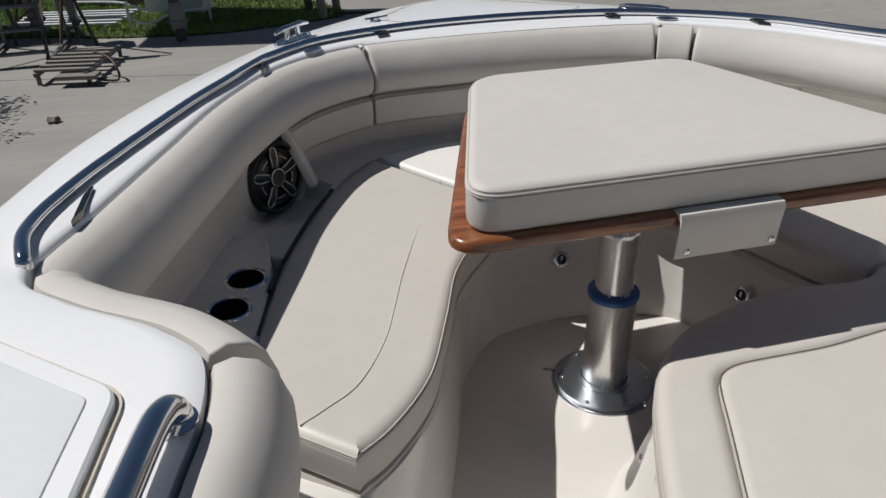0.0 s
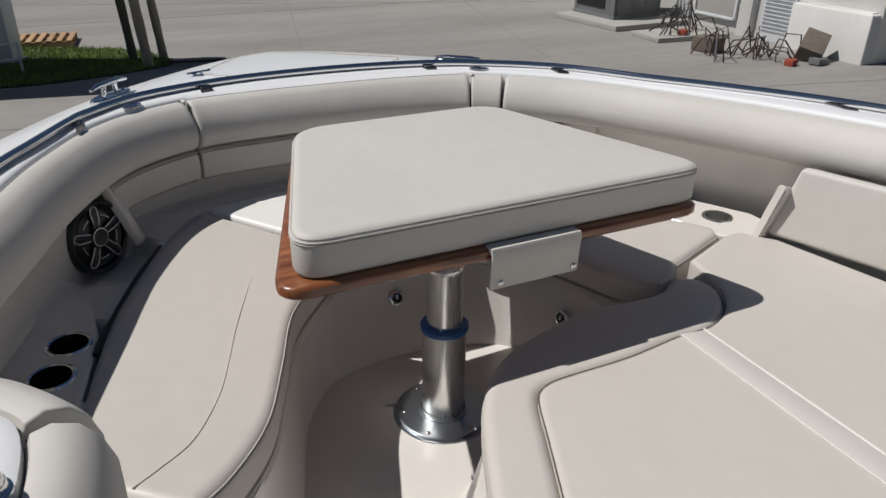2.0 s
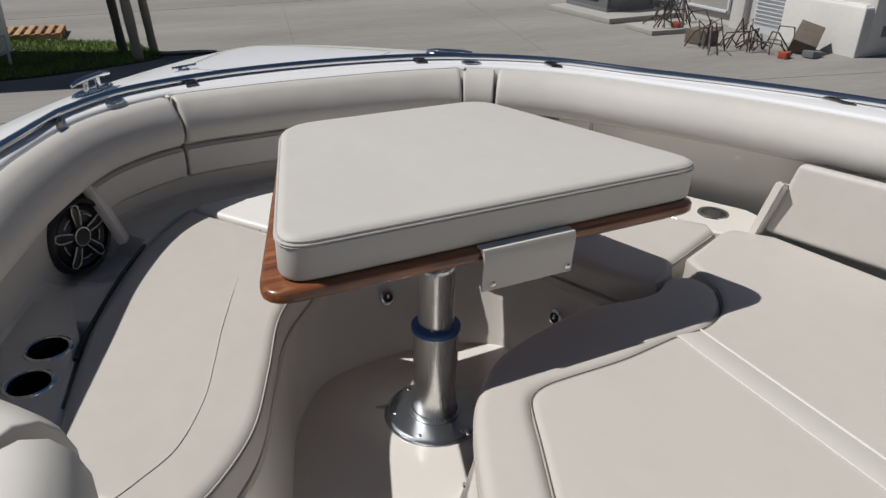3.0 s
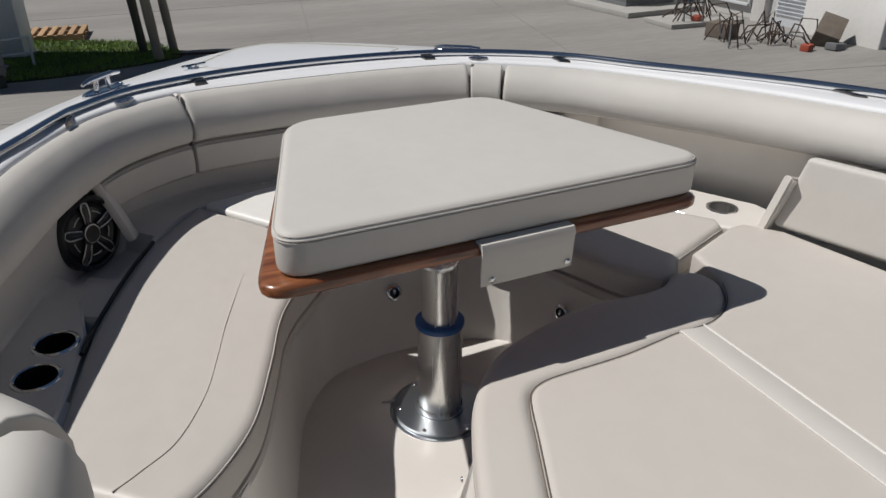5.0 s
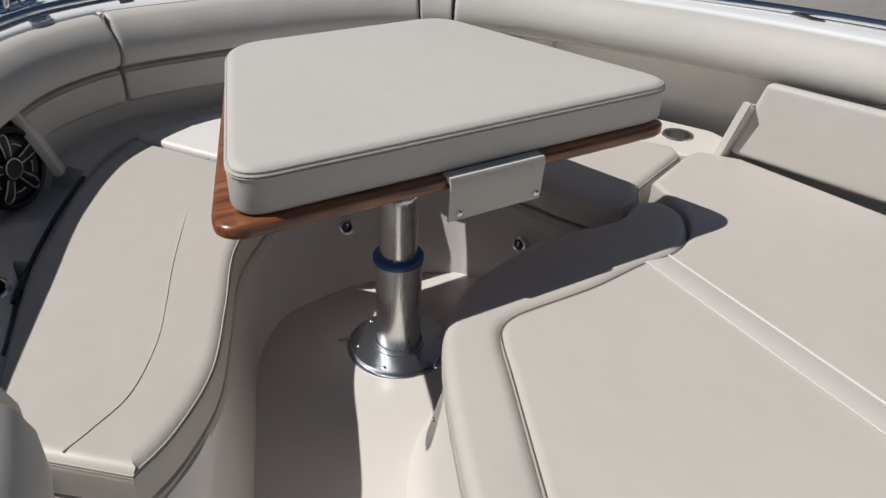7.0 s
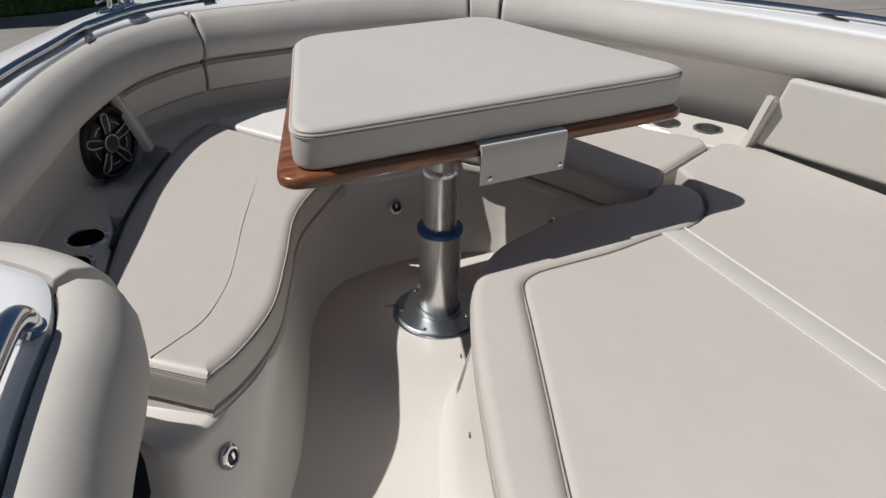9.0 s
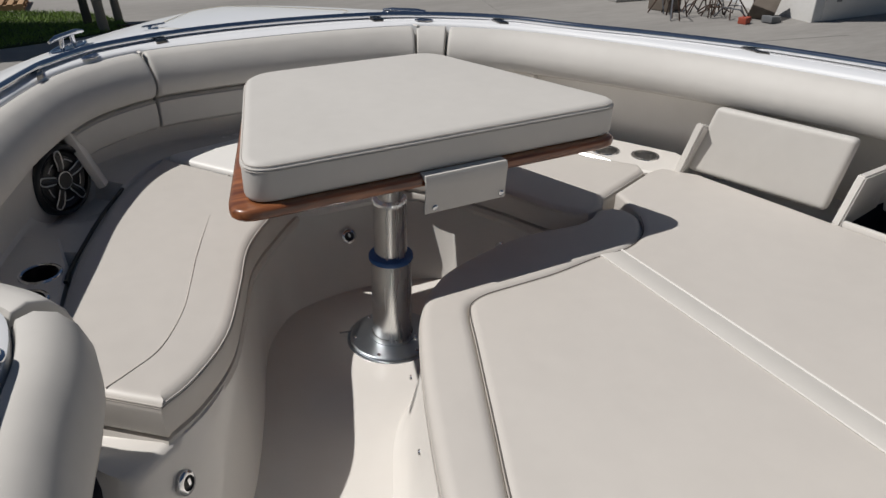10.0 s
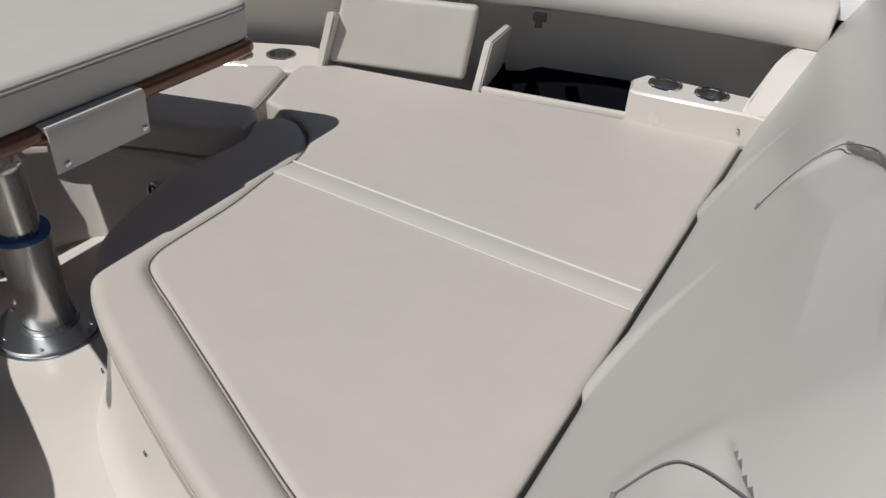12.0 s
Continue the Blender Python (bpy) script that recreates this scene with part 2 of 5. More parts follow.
def soft_sweep(line, profile, end=0.02, pinch=0.22):
    """A sweep whose two ends round off."""
    cu, cz = (sum(q[i] for q in profile) / len(profile) for i in (0, 1))
    line = resample(line, max(8, int(sum((b - a).length for a, b in zip(line, line[1:])) / 0.013)))
    total = sum((b - a).length for a, b in zip(line, line[1:]))
    bm, rings, s = bmesh.new(), [], 0.0
    fine = []
    for k in range(6):
        fine.append(end * (1 - math.cos(radians(90 * k / 5))))
    stops = fine + [total * k / len(line) for k in range(1, len(line)) if end < total * k / len(line) < total - end] + [total - f for f in fine[::-1]]
    d = [0.0]
    for a, b in zip(line, line[1:]):
        d.append(d[-1] + (b - a).length)
    for s in stops:
        j = max(i for i in range(len(d) - 1) if d[i] <= s + 1e-9)
        f = (s - d[j]) / (d[j + 1] - d[j])
        q = line[j].lerp(line[j + 1], min(1, f))
        t0, t1 = line[max(j - 1, 0)], line[min(j + 2, len(line) - 1)]
        t = Vector((t1.x - t0.x, t1.y - t0.y, 0)).normalized()
        r = Vector((t.y, -t.x, 0))
        e = min(s, total - s)
        w = math.sqrt(max(0, 1 - (1 - min(1, e / end)) ** 2)) * pinch + 1 - pinch
        rings.append([bm.verts.new((q.x + r.x * (cu + (u - cu) * w), q.y + r.y * (cu + (u - cu) * w), q.z + cz + (z - cz) * w)) for u, z in profile])
    m = len(profile)
    for a, b in zip(rings, rings[1:]):
        for i in range(m):
            bm.faces.new((a[i], a[(i + 1) % m], b[(i + 1) % m], b[i]))
    bm.faces.new(rings[0]), bm.faces.new(rings[-1][::-1])
    return bm


def loft(lines, bm=None):
    bm = bm or bmesh.new()
    rows = [[bm.verts.new(q) for q in ln] for ln in lines]
    for a, b in zip(rows, rows[1:]):
        for i in range(len(a) - 1):
            bm.faces.new((a[i], a[i + 1], b[i + 1], b[i]))
    return bm


def tube(line, r, sides=12, bm=None):
    bm = bm or bmesh.new()
    rings, up = [], Vector((0, 0, 1))
    for i, q in enumerate(line):
        t = (line[min(i + 1, len(line) - 1)] - line[max(i - 1, 0)]).normalized()
        ref = up if abs(t.z) < 0.95 else Vector((1, 0, 0))
        a = t.cross(ref).normalized()
        b = a.cross(t)
        rr = r[i] if isinstance(r, (list, tuple)) else r
        rings.append([bm.verts.new(q + (a * math.cos(w) + b * math.sin(w)) * rr) for w in (2 * math.pi * k / sides for k in range(sides))])
    for a, b in zip(rings, rings[1:]):
        for i in range(sides):
            bm.faces.new((a[i], a[(i + 1) % sides], b[(i + 1) % sides], b[i]))
    bm.faces.new(rings[0]), bm.faces.new(rings[-1][::-1])
    return bm


def lathe(profile, seg=40, m=Matrix(), bm=None, ends=True):
    """Turns a profile of (r, z) about z, closing both ends, or joining them into a ring."""
    bm = bm or bmesh.new()
    rings = [[bm.verts.new(m @ Vector((r * math.cos(2 * math.pi * k / seg), r * math.sin(2 * math.pi * k / seg), z))) for k in range(seg)] for r, z in profile]
    for a, b in zip(rings, rings[1:]):
        for i in range(seg):
            bm.faces.new((a[i], a[(i + 1) % seg], b[(i + 1) % seg], b[i]))
    if ends:
        bm.faces.new(rings[0][::-1]), bm.faces.new(rings[-1])
    else:
        for i in range(seg):
            bm.faces.new((rings[-1][i], rings[-1][(i + 1) % seg], rings[0][(i + 1) % seg], rings[0][i]))
    return bm


def block(m, sx, sy, sz, bevel=0.0, bm=None):
    """A box of the given sizes about m, its edges bevelled."""
    own = bmesh.new()
    bmesh.ops.create_cube(own, size=1, matrix=Matrix.Diagonal((sx, sy, sz, 1)))
    if bevel:
        bmesh.ops.bevel(own, geom=own.edges[:], offset=bevel, segments=2, affect="EDGES", profile=0.6)
    own.transform(m)
    if bm is None:
        return own
    me = bpy.data.meshes.new("scratch")
    own.to_mesh(me)
    own.free()
    bm.from_mesh(me)
    bpy.data.meshes.remove(me)
    return bm


def bar(a, b, w, h=None, bm=None, bevel=0.0):
    a, b = Vector(a), Vector(b)
    return block(look((a + b) / 2, b), w, h or w, (b - a).length, bevel, bm)


def v3(pts, z):
    return [Vector((x, y, z)) for x, y in pts]


# ---------------------------------------------------------------- lines of the boat, from port aft round the bow to starboard aft
GUNWALE_Z = 0.88
INNER = [(-1.27, -2.9), (-1.115, -1.3), (-1.042, -0.84), (-1.10, -0.685), (-1.27, -0.56), (-1.365, -0.44), (-1.29, -0.2), (-1.18, 0.13),
         (-1.055, 0.49), (-0.87, 0.815), (-0.60, 1.0), (-0.3, 1.045), (0, 1.055), (0.3, 1.045), (0.57, 0.995), (0.8, 0.85), (1.0, 0.66),
         (1.2, 0.38), (1.4, 0.05), (1.6, -0.38), (1.76, -0.8), (1.86, -1.2), (1.94, -1.7), (2.0, -2.9)]
OUTER = [(-1.66, -2.9), (-1.64, -1.3), (-1.61, -0.84), (-1.585, -0.68), (-1.56, -0.5), (-1.545, -0.36), (-1.50, -0.13), (-1.40, 0.23),
         (-1.22, 0.62), (-0.95, 1.04), (-0.66, 1.36), (-0.38, 1.60), (-0.12, 1.73), (0.16, 1.62), (0.5, 1.36), (0.84, 1.06), (1.13, 0.76),
         (1.37, 0.46), (1.58, 0.12), (1.78, -0.32), (1.93, -0.76), (2.03, -1.2), (2.11, -1.7), (2.16, -2.9)]
IN_LINE, OUT_LINE = (smooth_line(v3(p, 0), 8) for p in (INNER, OUTER))


def lift(line, dz, towards=None, f=0.0):
    return [Vector((*(q.to_2d() if towards is None else q.to_2d().lerp(towards[i].to_2d(), f)), dz)) for i, q in enumerate(line)]


def hull():
    """The moulded deck, its rolled edge and the flared outside of the hull."""
    keel = [Vector((q.x * 0.25, min(q.y, 1.35), 0)) for q in OUT_LINE]
    bm = loft([lift(IN_LINE, 0.80), lift(IN_LINE, GUNWALE_Z - 0.012), lift(IN_LINE, GUNWALE_Z - 0.003, OUT_LINE, 0.03), lift(IN_LINE, GUNWALE_Z, OUT_LINE, 0.09),
               lift(IN_LINE, GUNWALE_Z + 0.004, OUT_LINE, 0.5), lift(IN_LINE, GUNWALE_Z, OUT_LINE, 0.9), lift(IN_LINE, GUNWALE_Z - 0.008, OUT_LINE, 0.97),
               lift(IN_LINE, GUNWALE_Z - 0.03, OUT_LINE, 1.0), lift(IN_LINE, 0.76, OUT_LINE, 0.99)])
    deck = tagged(finish("deck", bm, DECK, None, True, 50), "glossy white moulded gunwale and foredeck of a boat", "boat deck", kind="structure")
    bm = loft([lift(OUT_LINE, 0.76), lift(OUT_LINE, 0.70), lift(OUT_LINE, 0.2, keel, 0.025), lift(OUT_LINE, -0.3, keel, 0.20), lift(OUT_LINE, -0.8, keel, 0.8), lift(keel, -1.0)])
    part("hull_side", bm, DECK, deck)
    part("rub_rail", sweep(lift(OUT_LINE, 0.745), [(0.0, -0.02), (-0.025, -0.012), (-0.025, 0.012), (0.0, 0.02)]), GREY_METAL, deck, "grey rub rail")
    return deck


deck = hull()


def cut(line, a, b, trim=0.0):
    """The stretch of a line between the places nearest to a and b, shortened by trim at both ends."""
    fine = resample(line, 2400)
    i = min(range(len(fine)), key=lambda k: (fine[k].to_2d() - Vector(a)).length)
    j = min(range(len(fine)), key=lambda k: (fine[k].to_2d() - Vector(b)).length)
    some = fine[i:j + 1]
    step = (some[1] - some[0]).length
    n = int(round(trim / step))
    some = some[n:len(some) - n]
    return resample(some, max(6, int(len(some) * step / 0.014)))


# the moulded liner: inner side walls, seat base, sole
WALL_LINE = cut(IN_LINE, (-1.365, -0.44), (1.0, 0.66))
STBD_LINE = cut(IN_LINE, (1.0, 0.66), (1.94, -1.7))
tagged(finish("wall_starboard", sweep(STBD_LINE, [(-0.006, 0.83), (-0.006, 0.74), (-0.04, 0.69), (-0.07, 0.62), (-0.078, 0.54), (-0.078, 0.40), (-0.086, 0.385), (-0.13, 0.385), (-0.13, 0.83)]), GEL),
       "beige gelcoat side wall beside the lounge, in shade", "boat wall", kind="structure")
liner = tagged(finish("wall_liner", sweep(WALL_LINE, [(-0.006, 0.83), (0.006, 0.72), (0.008, 0.62), (0.010, 0.5), (0.010, 0.28), (-0.10, 0.28), (-0.10, 0.83)]), GEL),
               "beige gelcoat inner side wall of the bow", "boat wall", kind="structure")
AFT_LINE = cut(IN_LINE, (-1.27, -2.9), (-1.365, -0.44))
tagged(finish("wall_port_aisle", sweep(AFT_LINE, [(0.0, 0.84), (0.03, 0.6), (0.045, 0.0), (-0.05, 0.0), (-0.05, 0.84)]), GEL),
       "beige gelcoat side wall along the aisle", "boat wall", kind="structure")

N = 120
foot = resample(smooth_line(v3([(-1.05, -1.10), (-0.93, -0.90), (-0.76, -0.71), (-0.64, -0.5), (-0.53, -0.2), (-0.455, 0.04), (-0.395, 0.17), (-0.28, 0.30), (-0.12, 0.35),
                                (0.04, 0.36), (0.22, 0.335), (0.345, 0.285), (0.40, 0.235), (0.432, 0.15), (0.50, -0.1), (0.6, -0.45)], 0.0)), N)
head = resample(smooth_line(v3([(-1.09, -0.50), (-1.01, -0.585), (-0.975, -0.645), (-0.938, -0.690), (-0.895, -0.672), (-0.83, -0.62), (-0.71, -0.51), (-0.61, -0.34), (-0.535, -0.14), (-0.462, 0.07), (-0.375, 0.27), (-0.26, 0.45), (-0.15, 0.505),
                                (0.04, 0.51), (0.24, 0.47), (0.39, 0.375), (0.46, 0.29), (0.495, 0.17), (0.58, -0.15), (0.66, -0.45)], 0.0)), N)
back = resample(smooth_line(v3([(-1.16, -0.52), (-1.19, -0.50), (-1.22, -0.44), (-1.28, -0.3), (-1.21, -0.02), (-1.12, 0.25), (-1.0, 0.52), (-0.82, 0.79), (-0.58, 0.97), (-0.3, 1.02), (0, 1.03),
                                (0.3, 1.02), (0.57, 0.97), (0.79, 0.82), (1.0, 0.6), (1.2, 0.32), (1.38, 0.03), (1.5, -0.3), (1.55, -0.5)], 0.0)), N)
base_bm = loft([foot, lift(foot, 0.02, head, 0.03), lift(foot, 0.045, head, 0.14), lift(foot, 0.20, head, 0.58), lift(foot, 0.33, head, 0.94), lift(foot, 0.352, head, 1.0), lift(head, 0.360, back, 0.03),
                lift(head, 0.360, back, 0.40), lift(head, 0.33, back, 0.50), lift(head, 0.32, back, 0.70), lift(back, 0.32)])
seat_base = tagged(finish("seat_base", base_bm, GEL, None, True, 50), "glossy beige moulded seat base round the bow", "seat base", kind="structure")
floor = tagged(finish("floor", slab([(-1.1, -3.0), (2.0, -3.0), (2.0, -0.6), (0.7, 0.3), (0.3, 0.6), (-0.3, 0.6), (-0.6, 0.2), (-1.1, -0.6)], [(0, -0.06), (0, 0.0)]), GEL),
               "beige gelcoat cockpit sole, glossy", "boat floor", kind="structure")

# ---------------------------------------------------------------- bolsters
ROLL = [(-0.004, 0.845), (0.004, 0.866), (0.028, 0.868), (0.056, 0.852), (0.084, 0.821), (0.106, 0.784), (0.112, 0.748), (0.098, 0.716), (0.065, 0.700), (0.02, 0.695), (0.0, 0.72)]
TALL_ROLL = [(0.0, 0.84), (0.012, 0.866), (0.042, 0.873), (0.078, 0.858), (0.104, 0.822), (0.118, 0.775), (0.118, 0.725), (0.104, 0.680), (0.075, 0.655), (0.04, 0.648), (0.0, 0.655)]


def bolster(a, b, profile, label, end=0.016):
    line = cut(IN_LINE, a, b, 0.0075)
    ob = thing("coaming_bolster", tuple(line[len(line) // 2].to_2d()) + (0.72,), label, "bolster", "coaming bolsters")
    part("padding", soft_sweep(line, profile, end, 0.06 if profile is TALL_ROLL else 0.16), VINYL, ob)
    part("backing", sweep(line, [(0.004, 0.73), (0.05, 0.73), (0.045, 0.84), (0.006, 0.84)]), SEAM, ob, "dark backing seen in the joints")
    low = max(range(len(profile)), key=lambda k: profile[k][0])
    u, z = profile[min(low + 2, len(profile) - 1)]
    part("seam", sweep(line, [(u + 0.0015, z - 0.001), (u + 0.0005, z + 0.003), (u - 0.003, z)]), THREAD, ob, "sewn seam along the lower edge")
    return ob


bolster((-1.27, -2.9), (-1.055, -0.765), TALL_ROLL, "thick cream vinyl coaming bolster along the aisle")
bolster((-1.055, -0.765), (-1.365, -0.43), TALL_ROLL, "short cream vinyl bolster across the end of the seat recess", 0.006)
bolster((-1.365, -0.43), (-0.59, 0.985), ROLL, "long cream vinyl coaming bolster over the speaker")
bolster((-0.59, 0.985), (0.565, 0.987), ROLL, "cream vinyl coaming bolster across the bow")
bolster((0.565, 0.987), (0.70, 0.92), ROLL, "narrow cream vinyl corner bolster panel", 0.005)
bolster((0.70, 0.92), (1.94, -1.70), ROLL, "long cream vinyl coaming bolster above the lounge")

for x, y, turn in ((-0.592, 0.972, 70), (0.566, 0.972, 100)):
    tab = thing("pull_tab", (x, y, 0.872), "small folded cream vinyl pull tab at a bolster joint", "pull tab", "pull tabs")
    part("tab_fold", sweep([Vector((x, y + 0.02, 0)), Vector((x + 0.004, y - 0.012, 0))], [(-0.009, 0.871), (0.0, 0.875), (0.009, 0.871), (0.0, 0.868)]), VINYL, tab)
PAD = [(0.03, 0.70), (0.07, 0.698), (0.086, 0.685), (0.089, 0.625), (0.084, 0.592), (0.064, 0.577), (0.02, 0.577)]


def backrest_pad(a, b, slant, label):
    line = cut(IN_LINE, a, b, 0.007)
    ob = thing("backrest_pad", tuple(line[len(line) // 2].to_2d()) + (0.577,), label, "backrest pad", "lower backrest pads")
    bm = soft_sweep(line, PAD, 0.014)
    for at, way, lean in ((line[0], line[4] - line[0], slant[0]), (line[-1], line[-5] - line[-1], slant[1])):
        way = way.normalized()
        for v in bm.verts:
            f = max(0.0, 1 - max(0.0, (v.co - at).to_2d().dot(way.to_2d())) / 0.22)
            if (v.co.to_2d() - at.to_2d()).length < 0.3:
                v.co += Vector((way.x, way.y, 0)) * lean * f * max(0.0, 0.70 - v.co.z) / 0.12
    part("padding", bm, VINYL, ob)
    part("welt", sweep(line, [(0.080, 0.693), (0.083, 0.696), (0.085, 0.692)]), THREAD, ob, "sewn welt along the upper edge")
    return ob


backrest_pad((-0.945, 0.69), (-0.59, 0.985), (0.055, 0.0), "cream vinyl lower backrest pad beside the speaker")
backrest_pad((-0.59, 0.985), (0.565, 0.987), (0.0, 0.0), "long cream vinyl lower backrest pad across the bow")
backrest_pad((0.565, 0.987), (0.92, 0.73), (0.0, 0.05), "cream vinyl lower backrest pad at the bow corner")
# moulded pilaster between the speaker and the pad
part("pilaster", bar((-0.905, 0.690, 0.72), (-0.820, 0.665, 0.49), 0.05, 0.03, None, 0.010), GEL, liner, "slanting moulded rib beside the speaker")


# ---------------------------------------------------------------- rail on the gunwale
def bow_rail():
    z = 0.895
    pts = [(-1.374, -0.412, 0.868), (-1.377, -0.405, 0.886), (-1.390, -0.345, z), (-1.391, -0.289, z), (-1.376, -0.205, z), (-1.333, -0.064, z), (-1.290, 0.048, z), (-1.242, 0.166, z), (-1.186, 0.301, z),
           (-1.123, 0.445, z), (-1.049, 0.591, z), (-0.965, 0.760, z), (-0.904, 0.854, z), (-0.738, 1.011, z), (-0.463, 1.123, z), (-0.188, 1.169, z), (0.117, 1.174, z), (0.433, 1.133, z),
           (0.698, 1.028, z), (0.949, 0.846, z), (1.156, 0.574, z), (1.370, 0.309, z), (1.594, -0.019, z), (1.808, -0.467, z), (1.963, -0.930, z), (2.054, -1.390, z), (2.088, -1.730, z)]
    ob = thing("bow_rail", (0, 1.0, GUNWALE_Z), "polished stainless steel low rail along the white gunwale", "rail")
    line = smooth_line(pts, 8)
    part("rail_tube", tube(line, 0.0145, 16), CHROME, ob)
    for x, y, reach, off in ((-1.35, -0.115, 0.125, 0.038), (-0.945, 0.785, 0.06, 0.018), (-0.477, 1.09, 0.05, 0.01), (0.41, 1.10, 0.05, 0.01), (0.90, 0.835, 0.065, 0.01), (1.53, -0.02, 0.09, 0.01), (1.88, -0.80, 0.10, 0.01)):
        # a dark flat bracket that runs aft from under the rail to the edge of the bolster
        i = min(range(len(line)), key=lambda k: (line[k].to_2d() - Vector((x, y))).length)
        q, t = line[i], (line[i + 1] - line[i - 1]).normalized()
        inward = Vector((t.y, -t.x)) * off
        a, b = q.to_2d() + inward + t.to_2d() * 0.022, q.to_2d() + inward - t.to_2d() * 0.022
        aft = Vector((0, -reach))
        part("stanchion", slab([a, b, b + aft, a + aft], [(0, 0.876), (0, 0.889), (0.002, 0.891)]), CLIP, ob, "dark polished flat bracket")
    return ob


bow_rail()


# ---------------------------------------------------------------- table
def table():
    tab = thing("table", (0.0, 0.0, 0.0), "varnished wood table on a telescopic stainless pedestal", "table")
    wood = [(-0.60, -0.405), (0.635, -0.375), (0.375, 0.46), (-0.345, 0.43)]
    part("tabletop", slab(rounded(wood, [0.07, 0.07, 0.09, 0.09]), [(0.006, 0.768), (0.0, 0.774), (0, 0.79), (0.004, 0.796), (0.012, 0.799)]), TEAK, tab, "varnished reddish teak tabletop")
    lower = [(0.0705, 0.02), (0.0705, 0.325), (0.068, 0.33), (0.06, 0.331)]
    part("lower_column", lathe([(0.0735, 0.018), (0.0735, 0.03)] + lower, 48), STEEL, tab, "brushed stainless lower column")
    part("collar", lathe([(0.058, 0.328), (0.0745, 0.33), (0.0765, 0.334), (0.0765, 0.346), (0.073, 0.35), (0.061, 0.351)], 48), BLUE, tab, "blue tape collar")
    part("middle_column", lathe([(0.0565, 0.33), (0.0565, 0.535), (0.0585, 0.537), (0.0585, 0.552), (0.056, 0.556), (0.046, 0.556)], 48), STEEL, tab, "brushed stainless middle column")
    part("upper_column", lathe([(0.044, 0.54), (0.044, 0.77)], 40), STEEL, tab, "brushed stainless upper column")
    part("base_plate", lathe([(0.154, 0.0), (0.154, 0.010), (0.150, 0.0135), (0.082, 0.0140), (0.081, 0.019), (0.07, 0.02)], 64), PLATE, tab, "round polished base plate")
    part("base_gasket", lathe([(0.165, 0.0), (0.164, 0.0035), (0.155, 0.0045)], 64), PLATE, tab)
    for k in range(6):
        a = radians(45 + 60 * k)
        part("screw", lathe([(0.0075, 0.0), (0.0075, 0.003), (0.005, 0.0045), (0.002, 0.003)], 12, pose(0.136 * math.cos(a), 0.136 * math.sin(a), 0.0130)), CHROME, tab)
    part("wire_tag", bar((-0.168, 0.10, 0.004), (-0.128, 0.085, 0.008), 0.008, 0.003), CHROME, tab)
    return tab


def table_cushion():
    out = rounded([(-0.552, -0.385), (0.645, -0.352), (0.365, 0.435), (-0.335, 0.41)], [0.075, 0.075, 0.13, 0.15], 8)
    cu = thing("table_cushion", (0, 0, 0.80), "cream vinyl filler cushion lying on the table", "cushion")
    part("cushion_body", slab(out, soft_profile(0.8, 0.905, 0.022, 0.007)), VINYL, cu)
    ccw = [q.to_2d() for q in out]
    if area(ccw) < 0:
        ccw.reverse()
    for d, z in ((-0.0006, 0.8835), (0.004, 0.8965)):
        ring = [Vector((q.x, q.y, z)) for q in inset(ccw, d)]
        part("stitching", tube(ring + [ring[0]], 0.0016, 5), THREAD, cu)
    ring = [Vector((q.x, q.y, 0.889)) for q in inset(ccw, 0.0005)]
    part("piping", tube(ring + [ring[0]], 0.0022, 6), VINYL, cu)
    flap = part("strap_flap", sweep([Vector((-0.070, -0.392, 0)), Vector((0.190, -0.385, 0))], [(-0.02, 0.803), (0.012, 0.803), (0.018, 0.79), (0.014, 0.755), (0.010, 0.69), (0.006, 0.69), (0.009, 0.755), (0.012, 0.785), (-0.02, 0.797)]), VINYL, cu, "cream vinyl hold-down flap with snaps")
    for x, y in ((-0.040, -0.4035), (0.176, -0.3985)):
        part("snap", lathe([(0.0085, 0.0), (0.0085, 0.002), (0.005, 0.004), (0.003, 0.003)], 16, pose(x, y, 0.706, 90)), CHROME, flap, "chrome snap button")
    return cu


table(), table_cushion()


# ---------------------------------------------------------------- seats of the bow
def seat_cushion(name, outline, seam, z0, z1, label, r=0.03, skin=VINYL_SEAT):
    cu = thing(name, (outline[0][0], outline[0][1], z0), label, "seat cushion", "bow seat cushions")
    part("cushion_body", slab(outline, soft_profile(z0, z1, r, 0.005)), skin, cu)
    o = [Vector(q).to_2d() for q in outline]
    if area(o) < 0:
        o.reverse()
    ring = [Vector((q.x, q.y, z1 - 0.012)) for q in inset(o, 0.005)]
    part("piping", tube(ring + [ring[0]], 0.002, 6), skin, cu)
    ring = [Vector((q.x, q.y, z1 - 0.017)) for q in inset(o, 0.0024)]
    part("stitching", tube(ring + [ring[0]], 0.0010, 5), THREAD, cu)
    part("base_lip", slab(outline, [(0.016, z0 - 0.046), (0.004, z0 - 0.04), (-0.003, z0 - 0.022), (0.003, z0 - 0.006), (0.026, z0 - 0.001), (0.04, z0 + 0.004)]), skin, cu, "lower padded lip of the cushion")
    if seam:
        line = smooth_line(v3(seam, z1 + 0.0008), 8)
        part("seam", tube(line, 0.0022, 6), THREAD, cu, "sewn seam")
    return cu


def rising(cu, at, way, slope):
    """Lifts a cushion steadily along a way on the plan."""
    w = Vector(way).normalized()
    for ob in cu.children:
        for v in ob.data.vertices:
            p = ob.matrix_world @ v.co
            v.co.z += slope * max(0.0, (p.to_2d() - Vector(at)).dot(w))


